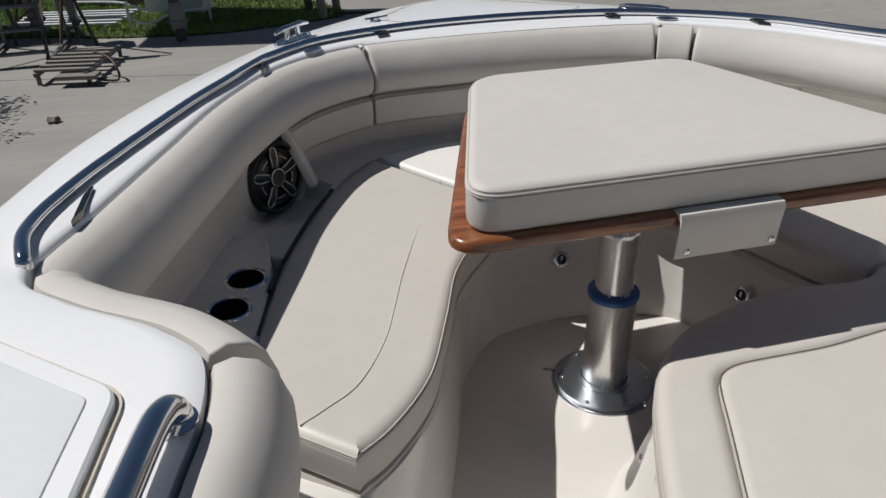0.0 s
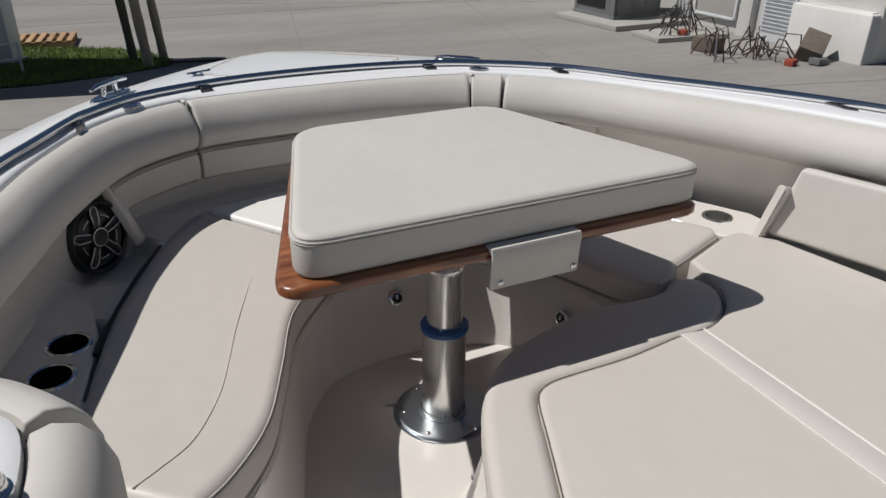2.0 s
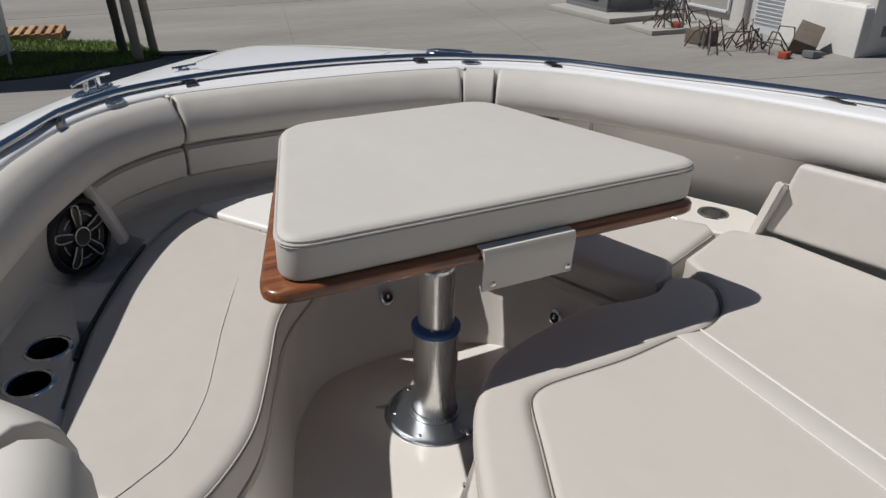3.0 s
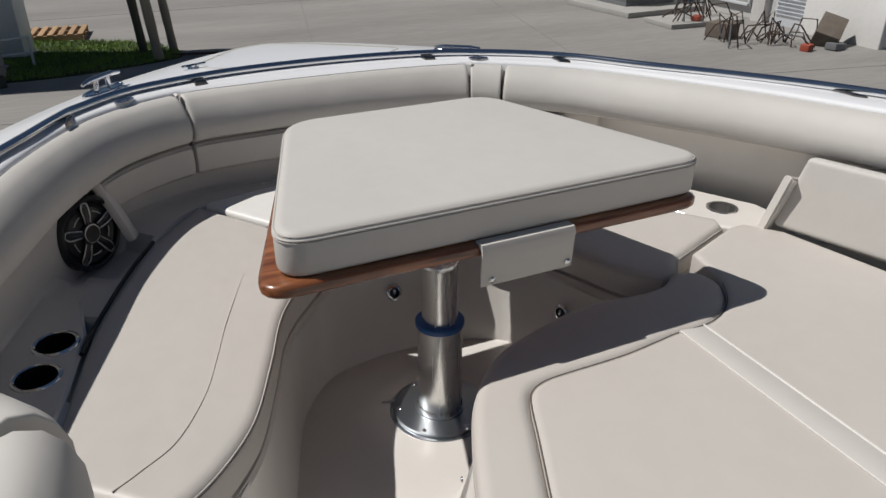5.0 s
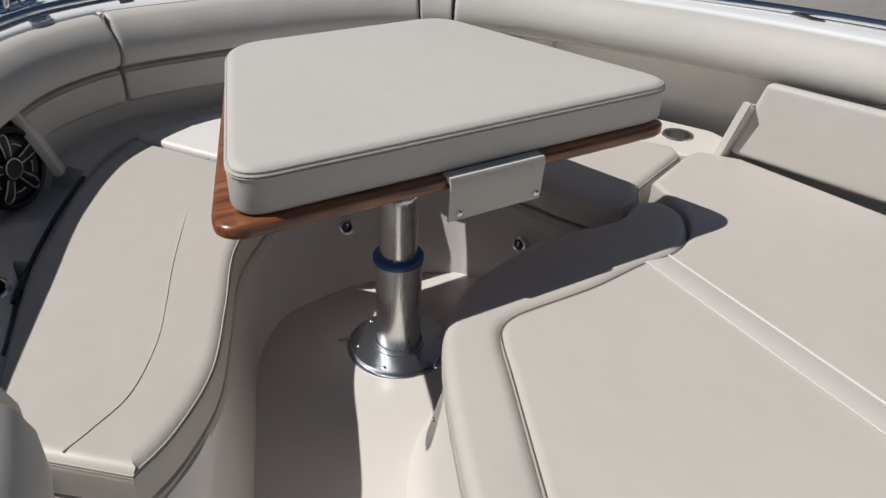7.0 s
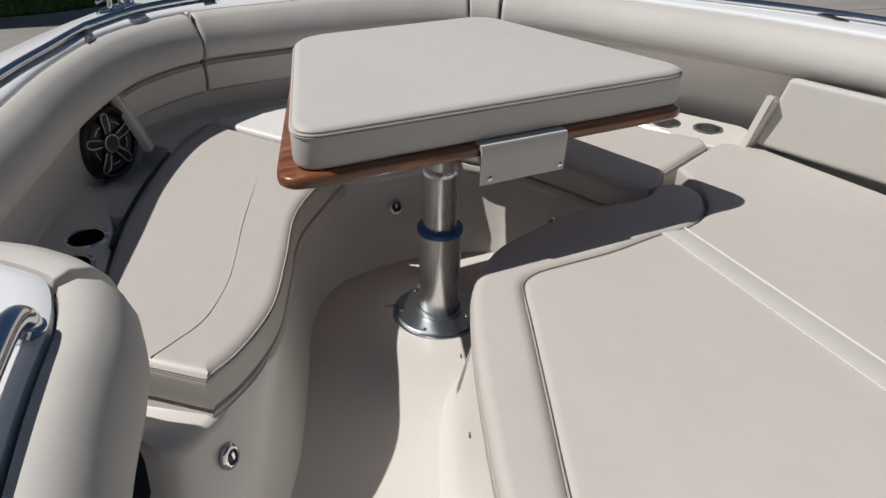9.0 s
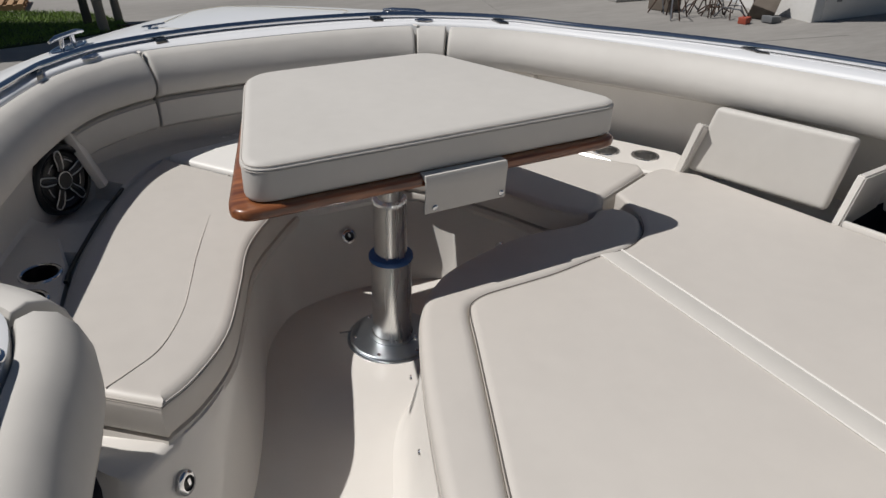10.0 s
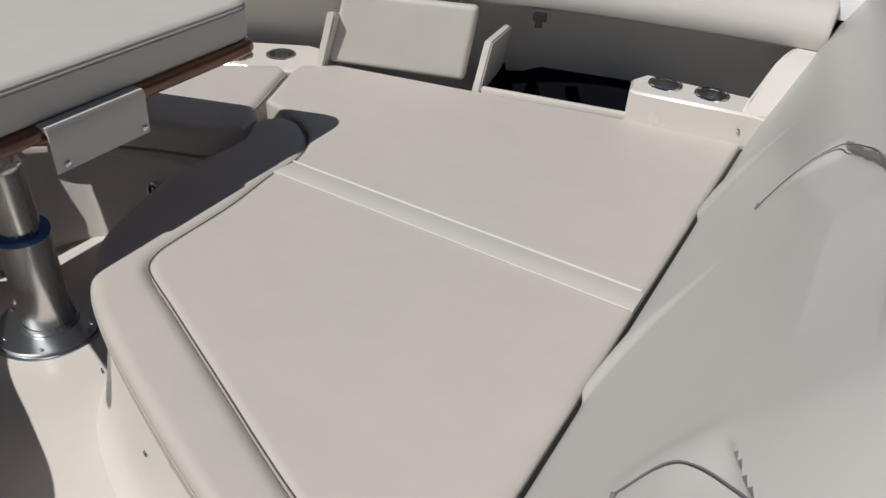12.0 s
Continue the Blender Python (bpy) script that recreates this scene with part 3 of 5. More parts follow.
front = [(q.x, q.y) for q in smooth_line(v3([(-0.835, -0.615), (-0.74, -0.535), (-0.63, -0.39), (-0.545, -0.18), (-0.455, 0.06), (-0.31, 0.26), (-0.20, 0.39)], 0), 6)]
port = front + [(-0.245, 0.43), (-0.585, 0.835)] + [(q.x, q.y) for q in smooth_line(v3([(-0.60, 0.82), (-0.755, 0.60), (-0.85, 0.385), (-0.952, 0.10), (-1.06, -0.40)], 0), 5)] + [(-1.05, -0.455)]
long_seat = seat_cushion("seat_cushion", port, [(-0.935, -0.515), (-0.88, -0.475), (-0.80, -0.405), (-0.722, -0.265), (-0.672, -0.12), (-0.625, 0.03), (-0.54, 0.26), (-0.425, 0.54), (-0.39, 0.60)], 0.364, 0.472, "long cream vinyl seat cushion, partly in shade, with a front roll")
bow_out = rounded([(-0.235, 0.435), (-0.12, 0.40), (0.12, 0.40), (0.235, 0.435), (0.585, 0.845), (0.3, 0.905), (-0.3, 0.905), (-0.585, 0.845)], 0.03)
bow_seat = seat_cushion("seat_cushion", [(q.x, q.y) for q in bow_out], None, 0.378, 0.476, "seat cushion across the bow, its sun brightness put into paler vinyl", r=0.018, skin=VINYL_SUNLIT)
stbd = [(0.245, 0.43), (0.28, 0.38)] + [(q.x, q.y) for q in smooth_line(v3([(0.40, 0.25), (0.49, 0.06), (0.57, -0.13), (0.66, -0.22)], 0), 6)] + [(0.74, -0.20), (0.785, -0.145), (1.09, -0.02), (1.12, 0.05), (0.95, 0.28), (0.77, 0.62), (0.60, 0.84)]
seat_cushion("seat_cushion", stbd, None, 0.362, 0.462, "cream vinyl seat cushion ending at the lounge pad")

bpy.context.view_layer.update()
rising(long_seat, (-0.6, -0.2), (-0.93, 0.36), 0.075)
rising(bow_seat, (0, 0.4), (0, 1), 0.06)

PORT_CUPS = [(-1.045, 0.085), (-1.085, -0.055)]
# narrow moulded shelf between the cushions and the side
shelf_in = resample(smooth_line(v3([(-1.058, -0.40), (-0.938, 0.13), (-0.75, 0.62), (-0.592, 0.835), (-0.3, 0.918), (0.3, 0.918), (0.605, 0.855), (0.70, 0.74), (0.82, 0.54)], 0.0)), 90)
shelf_out = resample(cut(IN_LINE, (-1.33, -0.36), (1.04, 0.61)), 90)
shelf = loft([lift(shelf_in, 0.34), lift(shelf_in, 0.478), lift(shelf_in, 0.488, shelf_out, 0.05), *(lift(shelf_in, 0.487, shelf_out, f) for f in (0.12, 0.25, 0.4, 0.55, 0.7, 0.82)), lift(shelf_in, 0.495, shelf_out, 0.92), lift(shelf_out, 0.52)])
for v in shelf.verts:
    if v.co.z < 0.49 and min((v.co.to_2d() - Vector(c)).length for c in PORT_CUPS) < 0.13:
        v.co.z = min(v.co.z, 0.38)
    elif (v.co.to_2d() - Vector((-0.93, 0.60))).length < 0.15:
        v.co.z = min(v.co.z, 0.425)
tagged(finish("shelf_behind_seats", shelf, GEL, None, True, 50), "narrow beige moulded shelf behind the seat cushions, shaded", "moulded shelf", kind="structure")
# black tube drawn as the shade in the slot behind the long seat
part("slot_gap", tube(smooth_line(v3([(-0.985, 0.01), (-0.962, 0.10), (-0.862, 0.385), (-0.765, 0.605)], 0.492), 6), 0.007, 6), BLACK, seat_base, "black strip drawn as the shade of the slot behind the seat")


def cup_holder(x, y, z, label, group, inner=None):
    """A sunk cup with a rolled steel rim."""
    c = thing("cup_holder", (x, y, z), label, "cup holder", group)
    rim = [(0.0465, -0.004), (0.0475, 0.002), (0.052, 0.0045), (0.0575, 0.003), (0.059, 0.0)]
    part("rim", lathe(rim, 40, pose(x, y, z), ends=False), CHROME, c)
    inside = bmesh.new()
    rows = [[inside.verts.new((x + r * math.cos(2 * math.pi * k / 40), y + r * math.sin(2 * math.pi * k / 40), z + h)) for k in range(40)] for r, h in ((0.047, 0.003), (0.0465, -0.02), (0.044, -0.088), (0.040, -0.093))]
    for a, b in zip(rows, rows[1:]):
        for k in range(40):
            inside.faces.new((a[k], a[(k + 1) % 40], b[(k + 1) % 40], b[k]))
    inside.faces.new(rows[-1])
    part("cup", inside, inner or CUP, c)
    part("drain", lathe([(0.02, -0.092), (0.02, -0.089), (0.0, -0.0885)], 16, pose(x, y, z)), BLACK, c)
    return c


def ledge(name, outline, z0, z1, holes, label):
    """A moulded ledge with round holes cut for cups."""
    o = [Vector(q) for q in outline]
    if area(o) < 0:
        o.reverse()
    bm = bmesh.new()
    top = [bm.verts.new((q.x, q.y, z1)) for q in inset(o, 0.008)]
    mid = [bm.verts.new((q.x, q.y, z1 - 0.008)) for q in o]
    low = [bm.verts.new((q.x, q.y, z0)) for q in o]
    n = len(o)
    for a, b in ((mid, top), (low, mid)):
        for i in range(n):
            bm.faces.new((a[i], a[(i + 1) % n], b[(i + 1) % n], b[i]))
    flat, loops = list(top), [[v.co.copy() for v in top]]
    for x, y in holes:
        ring = [bm.verts.new((x + 0.050 * math.cos(2 * math.pi * k / 24), y + 0.050 * math.sin(2 * math.pi * k / 24), z1)) for k in range(24)]
        flat += ring
        loops.append([v.co.copy() for v in ring[::-1]])
        flat[-24:] = ring[::-1]
    for tri in tessellate_polygon(loops):
        bm.faces.new([flat[k] for k in tri])
    return tagged(finish(name, bm, GEL, None, True, 30), label, "moulded ledge", kind="structure")


ledge("ledge_port", [(-0.985, 0.30), (-0.972, 0.10), (-1.015, -0.14), (-1.07, -0.37), (-1.30, -0.38), (-1.22, 0.0), (-1.09, 0.36)], 0.36, 0.495, PORT_CUPS, "beige ledge with two cup holders, in shade")
# Inside coloured black here, as the shade down in these two cups.
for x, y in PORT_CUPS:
    cup_holder(x, y, 0.495, "cup holder sunk in the port ledge, inside coloured black for shade", "cup holders", BLACK)
STBD_CUPS = [(1.105, 0.245), (1.215, 0.125)]
ledge("ledge_starboard", [(0.83, 0.54), (0.97, 0.31), (1.01, 0.235), (1.06, 0.10), (1.09, 0.02), (1.19, -0.1), (1.36, -0.06), (1.36, 0.1), (1.2, 0.38), (1.05, 0.60)], 0.36, 0.452, STBD_CUPS, "beige ledge with two cup holders, sunlit")
for x, y in STBD_CUPS:
    cup_holder(x, y, 0.452, "bright steel cup holder beside the seat", "cup holders")


# ---------------------------------------------------------------- speaker, lights and drains on the liner
def facing(at, normal):
    """A pose at a place whose z axis points along the normal, x level."""
    nz = Vector(normal).normalized()
    nx = Vector((0, 0, 1)).cross(nz).normalized()
    ny = nz.cross(nx)
    m = Matrix((nx, ny, nz)).transposed().to_4x4()
    m.translation = at
    return m


def speaker():
    m = facing((-0.943, 0.607, 0.559), (0.70, -0.70, 0.08)) @ Matrix.Scale(1.07, 4)
    sp = thing("speaker", (-0.955, 0.592, 0.46), "round black marine speaker with silver spokes in the wall", "speaker")
    part("housing", lathe([(0.114, -0.09), (0.114, 0.0), (0.110, 0.009), (0.103, 0.013), (0.097, 0.009), (0.095, -0.03)], 56, m, ends=False), BLACK, sp)
    part("cone", lathe([(0.096, -0.004), (0.088, 0.003), (0.082, -0.002), (0.03, -0.022), (0.0, -0.02)], 40, m), BLACK, sp)
    for k in range(5):
        a = 2 * math.pi * k / 5 + 0.35
        d, s = Vector((math.cos(a), math.sin(a), 0)), Vector((-math.sin(a), math.cos(a), 0))
        loop = [m @ (d * r + s * w + Vector((0, 0, h))) for r, w, h in ((0.034, -0.010, 0.006), (0.060, -0.013, 0.010), (0.086, -0.014, 0.009), (0.094, -0.008, 0.008), (0.094, 0.004, 0.008), (0.080, 0.012, 0.010), (0.058, 0.011, 0.010), (0.034, 0.009, 0.006))]
        part("spoke", tube(smooth_line(loop, 3), 0.0027, 6), SILVER, sp, "silver spoke outline")
        part("spoke_web", tube([m @ (d * 0.03 + Vector((0, 0, 0.003))), m @ (d * 0.092 + Vector((0, 0, 0.004)))], 0.010, 6), BLACK, sp)
        arc = [m @ Vector((0.066 * math.cos(a + 0.35 + 0.1 * j), 0.066 * math.sin(a + 0.35 + 0.1 * j), 0.006)) for j in range(6)]
        part("arc", tube(arc, 0.0022, 6), SILVER, sp, "silver arc")
    part("hub", lathe([(0.031, -0.01), (0.031, 0.007), (0.026, 0.011), (0.02, 0.009), (0.0, 0.010)], 28, m), BLACK, sp)
    part("hub_ring", lathe([(0.0275, 0.009), (0.0285, 0.0115), (0.0255, 0.012)], 28, m, ends=False), SILVER, sp)
    return sp


speaker()


def courtesy_light(at, normal, label):
    m = facing(at, normal)
    c = thing("courtesy_light", tuple(m.translation), label, "courtesy light", "courtesy lights")
    part("bezel", lathe([(0.030, -0.004), (0.030, 0.002), (0.026, 0.006), (0.019, 0.007), (0.0175, -0.003)], 32, m, ends=False), CHROME, c)
    part("lens", lathe([(0.018, 0.0), (0.017, 0.003), (0.010, 0.006), (0.0, 0.0065)], 24, m), BLACK, c)
    part("latch", block(m @ pose(0, 0.004, 0.008), 0.010, 0.018, 0.006, 0.002), CHROME, c)
    return c


courtesy_light((0.009, 0.438, 0.203), (0.0, -0.92, 0.38), "small chrome ringed light on the seat base at the bow")
courtesy_light((0.478, 0.045, 0.222), (-0.93, -0.25, 0.2), "small chrome ringed light on the shaded seat base")
courtesy_light((-0.816, -0.657, 0.265), (0.72, -0.66, 0.22), "chrome ringed light on the seat base beside the aisle")
part("speaker_port", lathe([(0.019, -0.02), (0.019, 0.002), (0.0, 0.0025)], 20, facing((-1.112, 0.345, 0.578), (0.93, -0.36, 0.05))), BLACK, liner, "round dark hole in the wall")


def side_pocket():
    """A dark wavy-edged sheet filling the dark opening under the aisle bolster."""
    p = thing("side_pocket", (-1.06, -0.95, 0.2), "dark sheet with a wavy edge under the aisle bolster", "storage pocket")
    bm = bmesh.new()
    rows = []
    for k in range(15):
        y = -0.80 - 0.045 * k
        wob = 0.018 * math.sin(k * 1.9) + 0.010 * math.sin(k * 4.3)
        x = -0.985 - 0.17 * (-0.80 - y)
        rows.append([bm.verts.new(q) for q in ((x - 0.03, y, 0.66), (x + 0.006 * math.sin(k * 2.3), y, 0.56), (x + 0.008 + wob * 0.5, y, 0.46 + wob), (x + 0.004, y, 0.38 + wob), (x - 0.05, y, 0.37 + wob))])
    for a, b in zip(rows, rows[1:]):
        for i in range(4):
            bm.faces.new((a[i], a[i + 1], b[i + 1], b[i]))
    bmesh.ops.solidify(bm, geom=bm.faces[:], thickness=0.006)
    part("lining", bm, NAVY, p, "dark sheet with a wavy edge")
    return p


side_pocket()


# ---------------------------------------------------------------- lounge in front of the console
LOUNGE_OUT = [(-0.50, -1.577)] + [(q.x, q.y) for q in smooth_line(v3([(-0.48, -1.45), (-0.40, -1.17), (-0.31, -0.91), (-0.215, -0.67), (-0.14, -0.52), (-0.045, -0.41), (0.07, -0.34), (0.33, -0.265), (0.58, -0.275), (0.70, -0.215), (0.775, -0.165)], 0), 6)] + [(0.85, -0.13)]
LOUNGE_IN = [(q.x, q.y) for q in smooth_line(v3([(-0.39, -1.577), (-0.31, -1.29), (-0.19, -0.99), (-0.075, -0.71), (-0.035, -0.61), (-0.005, -0.56), (0.05, -0.535), (0.14, -0.53), (0.30, -0.525), (0.48, -0.50), (0.60, -0.495), (0.71, -0.44), (0.785, -0.34), (0.815, -0.24), (0.835, -0.15)], 0), 6)]


def lounge():
    lo = thing("lounge_pad", (0.5, -1.0, 0.39), "wide cream vinyl sun lounge pad in front of the console", "lounge pad")
    roll = [q for q in LOUNGE_OUT if q[0] < 0.69] + [(0.715, -0.222), (0.752, -0.232), (0.782, -0.262), (0.79, -0.30)] + [q for q in LOUNGE_IN[::-1] if q[1] < -0.33]
    part("front_roll", slab(roll, soft_profile(0.385, 0.470, 0.028, 0.0)), VINYL_SEAT, lo, "rounded cream vinyl front roll")
    top = LOUNGE_IN + [(1.09, -0.045), (1.15, -0.045), (1.235, -0.15), (1.345, -0.66), (1.46, -1.18), (1.50, -1.40), (1.518, -1.562), (1.505, -1.577)]
    part("main_pad", slab(top, [(0.0, 0.39), (0.0, 0.461), (0.002, 0.467), (0.007, 0.471), (0.016, 0.4735), (0.022, 0.474)]), VINYL_SEAT, lo)
    part("centre_band", slab([(0.495, -1.574), (0.577, -1.574), (0.566, -0.51), (0.487, -0.50)], [(0, 0.47), (0, 0.4755), (0.002, 0.4765)]), VINYL, lo, "plain band between the two halves")
    for x0, x1, r in ((0.488, 0.495, 0.0022), (0.567, 0.578, 0.0032)):
        part("welt", tube([Vector((x0, -0.505, 0.4765)), Vector((x1, -1.566, 0.4772))], r, 6), PIPING, lo, "light welt along the band")
    part("roll_seam", tube(smooth_line(v3([q for q in LOUNGE_IN if q[1] < -0.3][::3], 0.4705), 4), 0.0016, 6), SEAM, lo, "dark seam of the front roll")
    ring = [Vector((q.x, q.y, 0.438)) for q in (Vector((a, b)) for a, b in LOUNGE_OUT if a < 0.69)]
    part("stitching", tube(ring, 0.0014, 5), THREAD, lo)
    return lo


lounge()
# Solid black strip, standing in for the shade in the open gap.
tagged(finish("joint_gap", block(pose(0.5, -1.583, 0.440), 2.02, 0.016, 0.04), BLACK), "black strip as the shade in the gap between lounge pad and console", "gap", kind="structure")
lb = [(q.x, q.y) for q in smooth_line(v3([(-0.47, -1.60), (-0.37, -1.17), (-0.28, -0.90), (-0.19, -0.67), (-0.115, -0.52), (-0.03, -0.43), (0.08, -0.37), (0.33, -0.30), (0.58, -0.30), (0.70, -0.25)], 0), 5)] + [(0.80, -0.1), (1.1, 0.0), (1.22, -0.12), (1.33, -0.66), (1.45, -1.18), (1.50, -1.60)]
lounge_base = tagged(finish("lounge_base", slab(lb, [(-0.10, 0.0), (-0.075, 0.02), (-0.01, 0.30), (0.0, 0.38), (0.01, 0.388)]), GEL, None, True, 40), "glossy off-white moulded base under the lounge pad", "lounge base", kind="structure")
for x, y, z in ((-0.330, -0.905, 0.365), (-0.232, -0.655, 0.365), (-0.145, -0.5, 0.365)):
    part("screw", lathe([(0.008, 0.0), (0.007, 0.004), (0.004, 0.005), (0.0, 0.004)], 12, facing((x, y, z), (-0.93, 0.35, -0.05))), CHROME, lounge_base, "small steel screw")


# backrest, bin and cup ledge along the lounge
def backrest():
    b = thing("leaning_cushion", (1.30, -0.38, 0.47), "padded cream vinyl backrest panel leaning beside the lounge", "backrest")
    a0, a1 = Vector((1.219, -0.104, 0.478)), Vector((1.362, -0.605, 0.478))
    b0, b1 = Vector((1.270, -0.146, 0.735)), Vector((1.452, -0.610, 0.737))
    nrm = (a1 - a0).cross(b0 - a0).normalized()
    if nrm.x > 0:
        nrm = -nrm
    bm = bmesh.new()
    x_axis = ((a1 - a0) + (b1 - b0)).normalized()
    y_axis = nrm.cross(x_axis)
    mid = (a0 + a1 + b0 + b1) / 4
    loc = [((q - mid).dot(x_axis), (q - mid).dot(y_axis)) for q in (a0, a1, b1, b0)]
    bm = slab(rounded(loc, 0.022), soft_profile(-0.045, 0.0, 0.016, 0.004))
    m = Matrix((x_axis, y_axis, nrm)).transposed().to_4x4()
    m.translation = mid
    bm.transform(m)
    part("padding", bm, VINYL, b)
    back_bm = slab(rounded([(x * 0.975, y * 0.97) for x, y in loc], 0.02), [(0, -0.062), (0, -0.05), (0.003, -0.047)])
    back_bm.transform(m)
    part("backing_panel", back_bm, GEL_GREY, b)
    for k in (-1, 1):
        f = block(m @ pose(0, -0.13, -0.05), 0.03, 0.02, 0.03, 0.004)
        f.transform(Matrix.Translation(x_axis * 0.17 * k))
        part("hinge", f, CHROME, b)
    return b


backrest()


def rib(p, q, top_p, top_q, th, label):
    p, q, tp, tq = (Vector(v) for v in (p, q, top_p, top_q))
    n = (q - p).cross(tp - p).normalized() * th / 2
    bm = bmesh.new()
    a = [bm.verts.new(v + n) for v in (p, q, tq, tp)]
    b = [bm.verts.new(v - n) for v in (p, q, tq, tp)]
    bm.faces.new(a), bm.faces.new(b[::-1])
    for i in range(4):
        bm.faces.new((a[i], b[i], b[(i + 1) % 4], a[(i + 1) % 4]))
    bmesh.ops.bevel(bm, geom=bm.edges[:], offset=0.006, segments=2, affect="EDGES")
    return tagged(finish("rib", bm, GEL, None, True, 40), label, "moulded rib", "moulded ribs", "structure")


rib((1.175, -0.09, 0.44), (1.45, -0.02, 0.44), (1.210, -0.140, 0.676), (1.40, -0.08, 0.60), 0.032, "beige moulded rib beside the leaning backrest")
rib((1.352, -0.668, 0.44), (1.66, -0.60, 0.44), (1.404, -0.682, 0.640), (1.66, -0.63, 0.62), 0.030, "beige moulded rib between the backrest and the bin")


def side_bin():
    b = thing("side_bin", (1.45, -0.92, 0.44), "open dark lined storage bin beside the lounge", "storage bin")
    out = [(1.385, -0.665), (1.775, -0.575), (1.93, -1.13), (1.505, -1.185)]
    o = [Vector(q) for q in rounded(out, 0.02)]
    if area(o) < 0:
        o.reverse()
    n = len(o)
    part("bin_rim", bar((1.366, -0.69, 0.468), (1.483, -1.19, 0.468), 0.022, 0.036, None, 0.005), GEL, b, "beige moulded rim")
    bm = bmesh.new()
    rows = [[bm.verts.new((q.x, q.y, z)) for q in inset(o, d)] for d, z in ((0.0, 0.475), (0.004, 0.40), (0.01, 0.20), (0.03, 0.19))]
    for a, c in zip(rows, rows[1:]):
        for i in range(n):
            bm.faces.new((a[i], a[(i + 1) % n], c[(i + 1) % n], c[i]))
    for v in rows[0]:
        v.co.z -= 0.05 * max(0.0, min(1.0, (v.co.x - 1.40 - 0.22 * (-0.69 - v.co.y)) / 0.33))
    bm.faces.new(rows[-1])
    part("bin_liner", bm, NAVY, b, "dark blue-black liner")
    return b


side_bin()
AFT_CUPS = [(1.578, -1.277), (1.592, -1.432)]
ledge("ledge_aft", [(1.452, -1.21), (1.462, -1.192), (1.55, -1.168), (1.625, -1.20), (1.655, -1.58), (1.512, -1.60)], 0.40, 0.58, AFT_CUPS, "raised beige ledge with two cup holders by the console")
for x, y in AFT_CUPS:
    cup_holder(x, y, 0.58, "bright steel cup holder in the raised ledge", "cup holders")


def end_gusset():
    """The moulded upstand that closes the ledge towards the console and rises to the bolster."""
    bm = bmesh.new()
    low = [(1.50, -1.545, 0.46), (1.505, -1.545, 0.578), (1.56, -1.548, 0.60), (1.70, -1.575, 0.695), (1.76, -1.60, 0.712), (1.93, -1.62, 0.712), (1.93, -1.60, 0.46)]
    a = [bm.verts.new(q) for q in low]
    b = [bm.verts.new((x + 0.01, y - 0.050 - 0.30 * (z - 0.46), z)) for x, y, z in low]
    bm.faces.new(a), bm.faces.new(b[::-1])
    for k in range(len(a)):
        bm.faces.new((a[k], b[k], b[(k + 1) % len(a)], a[(k + 1) % len(a)]))
    bmesh.ops.bevel(bm, geom=bm.edges[:], offset=0.008, segments=3, affect="EDGES")
    return tagged(finish("end_gusset", bm, GEL, None, True, 35), "beige moulded upstand between the ledge and the console", "moulded upstand", kind="structure")


end_gusset()
part("snap_stud", lathe([(0.006, 0.0), (0.006, 0.004), (0.0, 0.006)], 12, facing((1.499, -1.556, 0.525), (-1, 0, 0))), CHROME, lounge_base, "steel snap stud")
latch = thing("latch", (1.632, -0.765, 0.66), "small black latch under the bolster", "latch")
part("latch_body", block(pose(1.632, -0.765, 0.685, 0, 0, -70), 0.05, 0.03, 0.03, 0.006), BLACK, latch)
part("latch_tongue", block(pose(1.627, -0.765, 0.66, 0, 0, -70), 0.028, 0.02, 0.025, 0.004), BLACK, latch)
part("oval_port", slab([(0.011 * math.cos(a), 0.028 * math.sin(a)) for a in (2 * math.pi * k / 24 for k in range(24))], [(0, -0.01), (0, 0.004), (0.003, 0.006)]), BLACK, latch, "oval black vent").matrix_world = facing((1.745, -1.575, 0.655), (-0.3, 0.95, 0.1))


